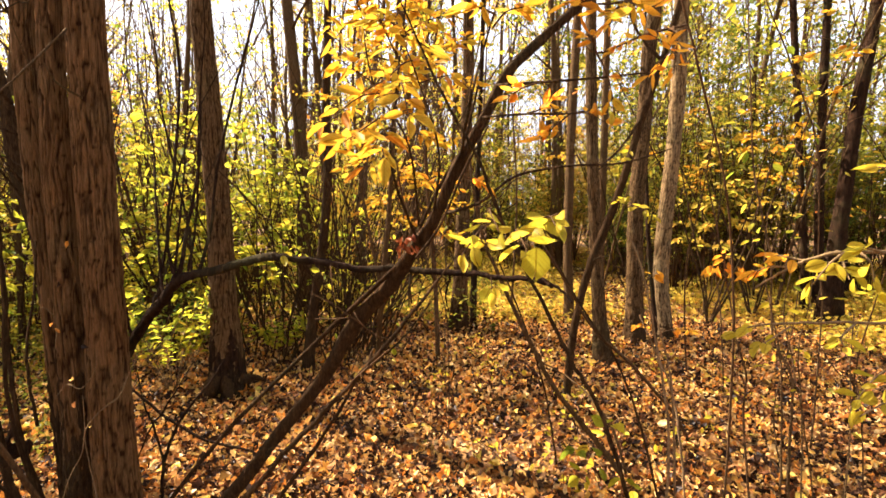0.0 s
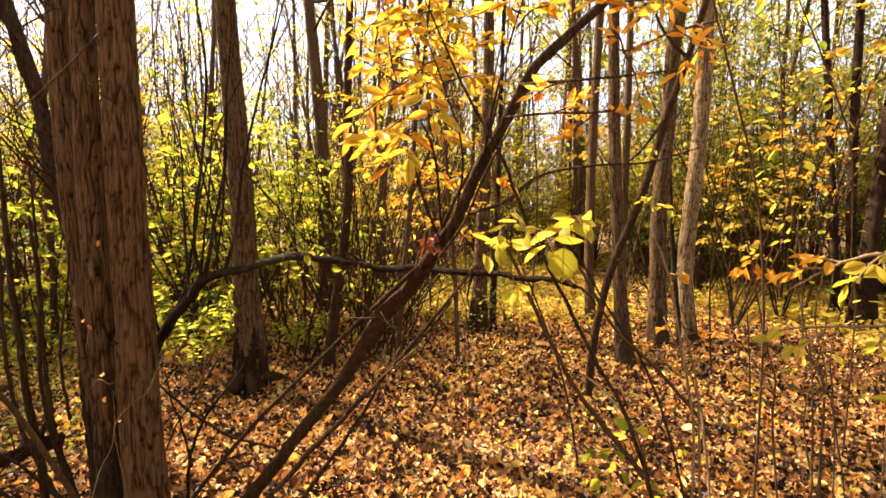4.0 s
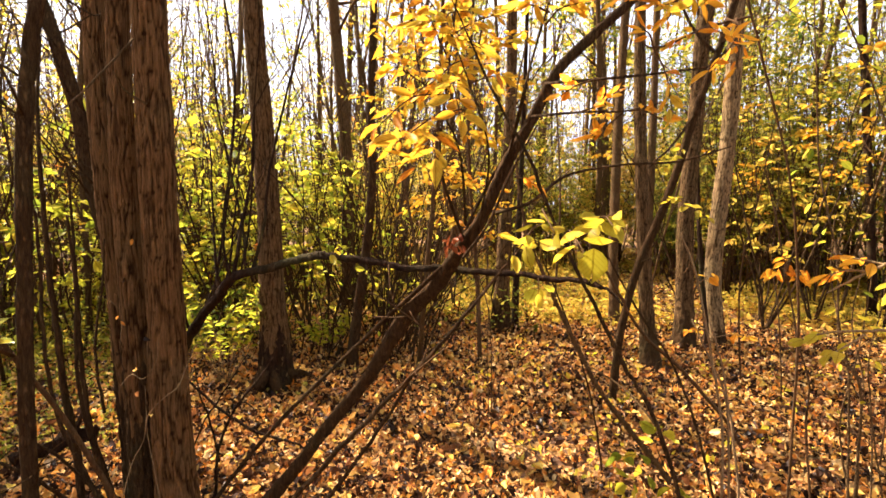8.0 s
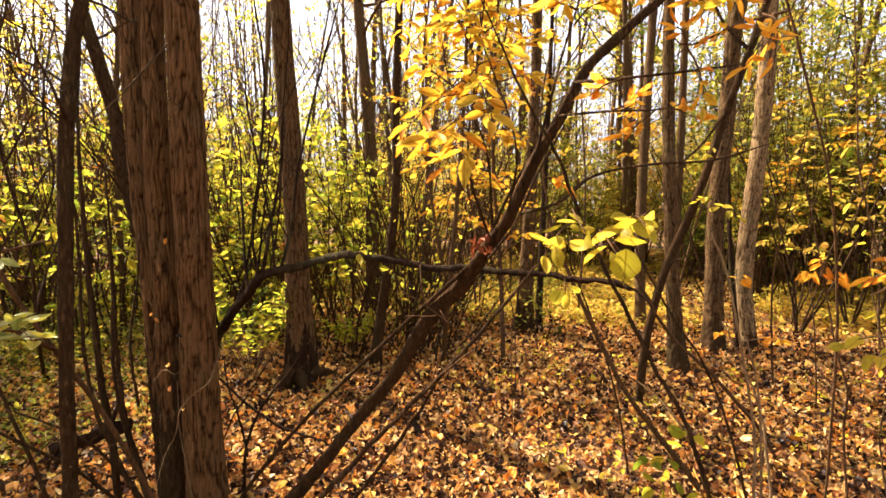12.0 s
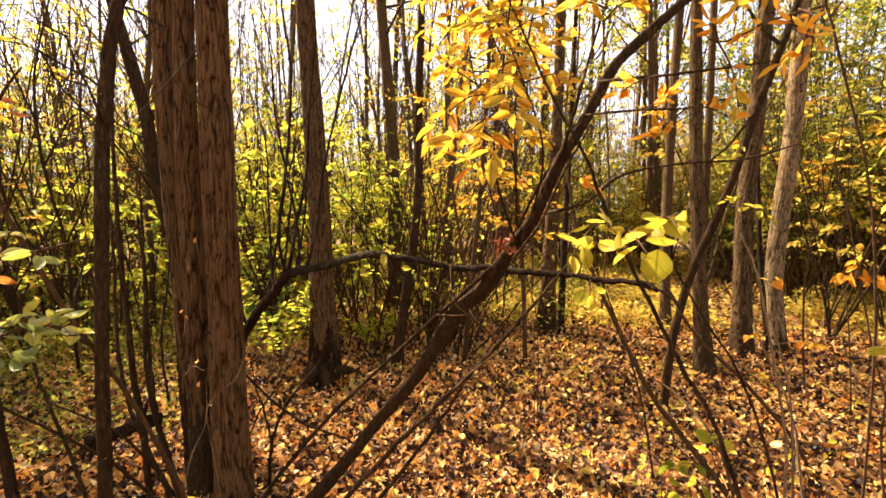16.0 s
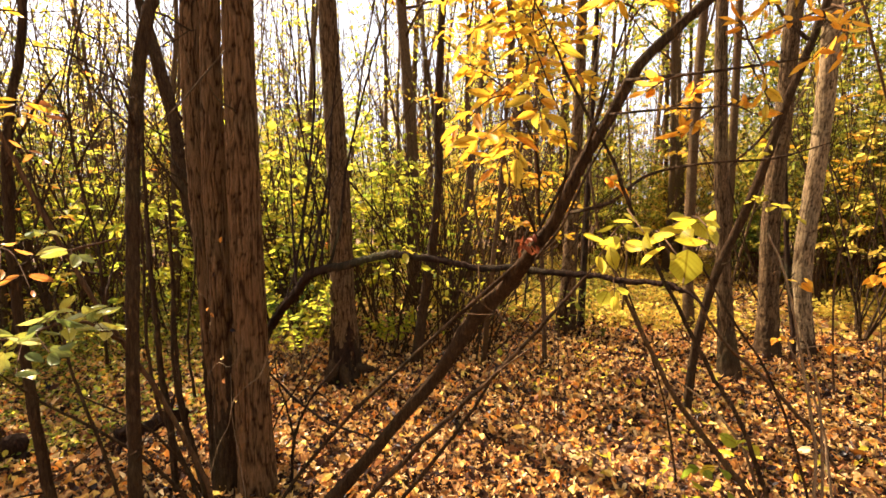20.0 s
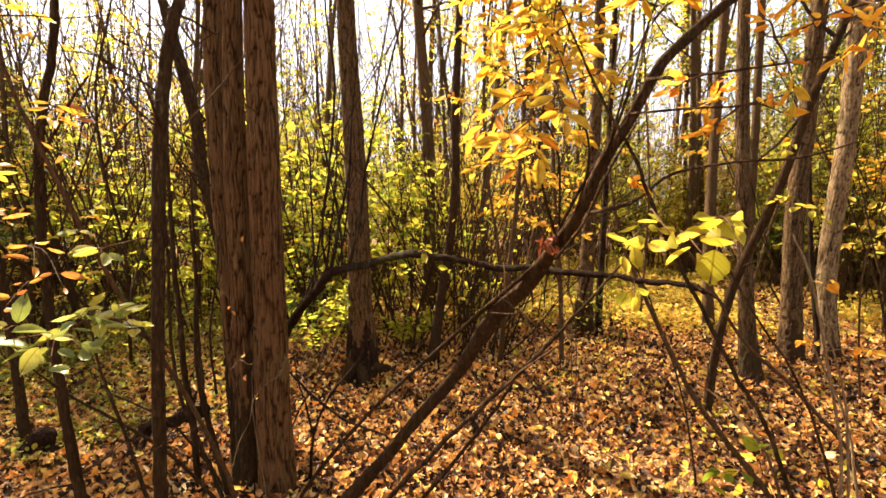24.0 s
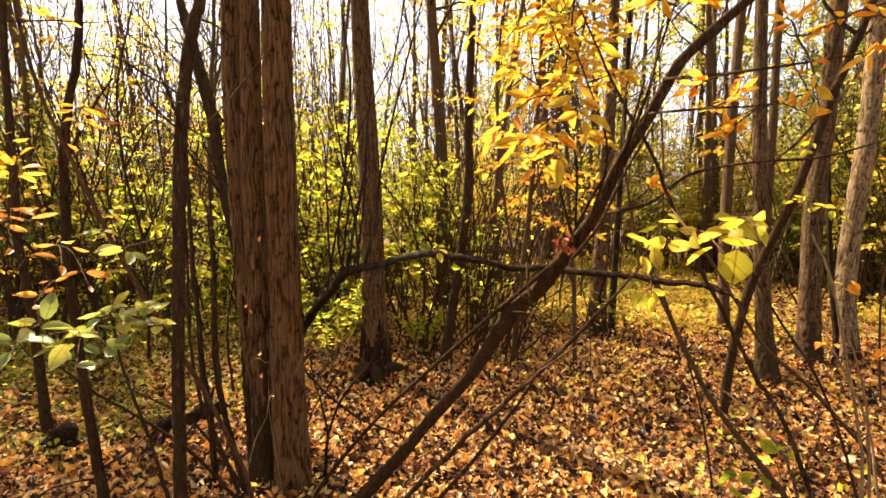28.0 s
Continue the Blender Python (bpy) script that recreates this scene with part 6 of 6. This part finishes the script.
def pole_form(seed, tall, r, n_leaves, mat):
    """A thin, tall, nearly bare young tree with fine upright twigs."""
    rng = np.random.default_rng(seed)
    base = thing("young_tree", "tall thin young tree, nearly bare, with fine twigs", "tree", group="bare young trees of the thicket")
    path = wander((0, 0, -0.05), (rng.normal(0, 0.08), rng.normal(0, 0.08), 1), tall, r, 0.006, 12, 0.06, 0.015, rng)
    part("trunk", mesh_of("trunk", *tube(path, 6, 0.04, seed)), BARK_GREY, base)
    twigs, spots = [], []
    for _ in range(35):
        q, d = on_path(path, rng.uniform(0.12, 0.98))
        a = rng.uniform(0, 2 * np.pi)
        tw = wander(q, d * 0.7 + np.array([np.cos(a), np.sin(a), 0.1]) * 0.7, tall * rng.uniform(0.08, 0.24), max(q[3] * 0.5, 0.007), 0.0045, 5, 0.12, 0.06, rng)
        twigs.append(tube(tw, 3))
        spots.append(tw[2:])
        for _ in range(2):
            q2, d2 = on_path(tw, rng.uniform(0.2, 0.9))
            t2 = wander(q2, d2 + rng.normal(0, 0.5, 3), tall * rng.uniform(0.03, 0.10), q2[3] * 0.7, 0.0035, 2, 0.15, 0.02, rng)
            twigs.append(tube(t2, 3))
            spots.append(t2[1:])
    part("brushwood", mesh_of("brushwood", *joined(twigs)), BARK_GREY, base, kind="stuff")
    spots = np.vstack(spots)[:, :3]
    at = spots[rng.integers(0, len(spots), n_leaves)] + rng.normal(0, 0.06, (n_leaves, 3))
    part("foliage", mesh_of("foliage", *leaves(at, 0.08, None, 0.4, False, 1.1, seed, 0.2), smooth=False), mat, base)
    return base


USED = set()
LIME_BUSH = [bush_form(101, 3.0, 12, 1900, LIME, 0.112), bush_form(102, 3.9, 13, 2100, LIME, 0.112), bush_form(103, 2.3, 11, 1400, LIME, 0.10)]
GREEN_BUSH = [bush_form(104, 3.4, 10, 2900, GREEN, 0.091), bush_form(105, 4.4, 11, 3200, GREEN, 0.091)]
MIXED_BUSH = [bush_form(106, 3.6, 11, 2040, MIXED, 0.091), bush_form(107, 4.8, 11, 2550, YELLOW, 0.091)]
GOLD_BUSH = [bush_form(117, 4.6, 9, 2210, YELLOW, 0.091), bush_form(118, 6.2, 9, 2890, YELLOW, 0.095)]
OLIVE_BUSH = [bush_form(125, 3.6, 10, 2600, OLIVE, 0.09), bush_form(126, 4.8, 11, 2900, OLIVE, 0.09)]
BARE_BUSH = [bush_form(108, 3.8, 13, 160, MIXED, 0.068), bush_form(109, 4.8, 13, 130, LIME, 0.068)]
WOODS = [wood_form(111, 13, 0.10, 1500, YELLOW, BARK_GREY, 4), wood_form(112, 11, 0.07, 1400, LIME, BARK_GREY, 3), wood_form(113, 15, 0.13, 1600, MIXED, BARK_GREY, 5), wood_form(114, 10, 0.07, 1400, LIME, BARK_RED, 2.5)]
GREEN_WOODS = [wood_form(119, 11, 0.06, 2000, GREEN, BARK_GREY, 2.0), wood_form(120, 9, 0.05, 2000, OLIVE, BARK_GREY, 1.6)]
BARE_WOODS = [wood_form(115, 12, 0.065, 260, LIME, BARK_GREY, 2.5), wood_form(116, 10, 0.06, 200, YELLOW, BARK_GREY, 2.0)]
POLES = [pole_form(121, 8.5, 0.026, 110, LIME), pole_form(122, 7.0, 0.020, 140, YELLOW), pole_form(123, 10.0, 0.033, 80, YELLOW), pole_form(124, 6.0, 0.017, 120, LIME)]

# bright bushes just behind the trunks
for f, p, turn in ((LIME_BUSH[0], (-3.51, 6.18, 0.00), 20), (LIME_BUSH[1], (-2.54, 6.83, 0.00), 80), (LIME_BUSH[2], (-4.84, 6.01, 0.00), 130), (LIME_BUSH[0], (-7.34, 6.72, 0.00), 200), (OLIVE_BUSH[1], (4.46, 9.09, 0.00), 40), (OLIVE_BUSH[1], (5.62, 9.61, 0.00), 75), (WOODS[0], (6.22, 10.34, 0.00), 75), (OLIVE_BUSH[0], (6.76, 10.34, 0.00), 190), (LIME_BUSH[2], (-2.02, 7.69, 0.00), 310), (GOLD_BUSH[0], (-1.13, 10.34, 0.00), 10), (MIXED_BUSH[0], (-2.07, 10.18, 0.00), 160), (GREEN_BUSH[0], (5.10, 10.30, 0.00), 30), (GREEN_BUSH[0], (3.95, 10.70, 0.00), 150)):
    copy_thing(f, pose(p[0], p[1], 0, 0, 0, turn)).scale = (0.78, 0.78, 0.74)
scatter(POLES, 58, 6.8, 20, 58, -20, 212, 0.75)
scatter(POLES, 22, 8.5, 20, -20, -54, 213, 0.9)
scatter(LIME_BUSH, 7, 9.2, 12.0, 58, 14, 201, 1.5)
scatter(BARE_BUSH, 3, 5.8, 8.2, 47, 22, 225, 0.8)
scatter(BARE_BUSH, 5, 8.6, 11.5, -25, -52, 226, 0.9)
scatter(BARE_BUSH, 11, 7.0, 10, 56, 6, 202, 0.9)
scatter(BARE_BUSH, 4, 9.0, 12.0, 18, -4, 203, 1.0)
scatter(LIME_BUSH + OLIVE_BUSH + MIXED_BUSH, 26, 11.5, 19, 68, -20, 204, 1.3)
scatter(GREEN_BUSH + OLIVE_BUSH + OLIVE_BUSH, 15, 10.8, 18, -16, -54, 205, 1.6)
scatter(GREEN_BUSH + MIXED_BUSH + OLIVE_BUSH, 36, 17, 34, 72, -60, 206, 1.8)
scatter(POLES, 7, 9.0, 13, 60, 40, 216, 0.9)
scatter(BARE_WOODS, 22, 8.0, 20, 68, -20, 207, 1.4)
scatter(GREEN_WOODS, 10, 10, 19, -24, -56, 208, 1.9)
scatter(OLIVE_BUSH + MIXED_BUSH + BARE_BUSH, 22, 13, 20, 60, 2, 217, 1.3)
scatter(POLES, 12, 9.5, 15, 58, 26, 218, 0.8)
scatter(BARE_BUSH, 10, 10, 15, 58, 24, 219, 0.9)
scatter(OLIVE_BUSH + MIXED_BUSH, 11, 12, 19, 0, -28, 220, 1.4)
scatter(GREEN_BUSH + MIXED_BUSH, 6, 11, 16, -8, -36, 221, 1.4)
scatter(GREEN_WOODS, 18, 16, 32, -24, -58, 215, 1.8)
scatter(OLIVE_BUSH, 6, 10, 13, -22, -50, 211, 1.4)
scatter(GOLD_BUSH + LIME_BUSH, 6, 11.5, 15, 58, 38, 214, 1.8)
scatter(WOODS + BARE_WOODS + BARE_WOODS, 14, 12, 22, 16, -22, 223, 1.4)
scatter(GREEN_BUSH + OLIVE_BUSH, 3, 7.6, 11, 61, 53, 224, 1.2)
scatter(OLIVE_BUSH + GREEN_WOODS, 7, 11, 16, -7, -21, 227, 1.3)
scatter(WOODS + GOLD_BUSH, 5, 19, 25, 61, 47, 228, 1.6)
scatter(WOODS + BARE_WOODS, 40, 20, 50, 74, -60, 209, 2.5)
scatter(WOODS, 9, 15, 26, 12, -12, 229, 1.8)
# unseen trees and bushes behind the viewpoint, added to dim the sky light
scatter(WOODS, 34, 4.5, 16, 290, 95, 210, 1.8)
scatter(OLIVE_BUSH + MIXED_BUSH, 22, 5.0, 12, 285, 100, 222, 1.5)


def far_wood(seed=500):
    """The wood in the distance: a deep band of fine stems and twiggy, half-bare crowns with a ragged top."""
    rng = np.random.default_rng(seed)
    base = thing("far_woods", "distant half-bare autumn wood of fine stems and dull leaves", "woods", kind="stuff")
    x, y = fan(rng, 900, 19, 50, 80, -66)
    top = np.array([8.6 + 3.0 * min(max(-a / 22, 0), 1) + 5 * noise.noise((a * 0.12, b * 0.12, 7.0)) for a, b in zip(x, y)]) * rng.uniform(0.7, 1.25, 900)
    stems = [tube(wander((a, b, -0.1), (rng.normal(0, 0.06), rng.normal(0, 0.06), 1), h * 1.15, 0.05, 0.012, 4, 0.05, 0.0, rng), 3) for a, b, h in zip(x, y, top)]
    part("brushwood", mesh_of("brushwood", *joined(stems)), BARK_GREY, base, kind="stuff")
    k = 66
    high = np.repeat(top, k) * rng.beta(1.1, 1.3, 900 * k)
    at = np.stack([np.repeat(x, k) + rng.normal(0, 0.7, 900 * k), np.repeat(y, k) + rng.normal(0, 0.7, 900 * k), high], 1)
    part("foliage", mesh_of("foliage", *leaves(at, 0.24, None, 0.1, False, 0.8, seed, 0.2), smooth=False), HAZY, base, kind="stuff")


far_wood()

# larger leaves that lie loose on top of the litter, each a piece of its own
top_layer = thing("leaf_layer", "loose layer of larger yellow, tan and orange leaves on the litter", "fallen leaves", kind="stuff")
rng_top = np.random.default_rng(77)
loose = []
for k in range(12):
    v, f = leaves([(0, -0.04, 0.012)], 0.088, [(0, 1, 0)], 0.0, 2, 1.25, 900 + k, 0.9, 0.9, crumple=0.05)
    loose.append(with_veins(mesh_of("leaf", v, f), 1))
for k in range(260):
    x, y = fan(rng_top, 1, 2.3, 5.4, 50, -42)
    ob = part("leaf", loose[k % 12], GOLD_LITTER if k % 3 else LITTER, top_layer)
    ob.matrix_basis = pose(float(x[0]), float(y[0]), float(lie(x[0], y[0])) + rng_top.uniform(0.045, 0.065), rng_top.normal(0, 14), rng_top.normal(0, 14), rng_top.uniform(0, 360)) @ Matrix.Scale(rng_top.uniform(0.7, 1.1), 4)
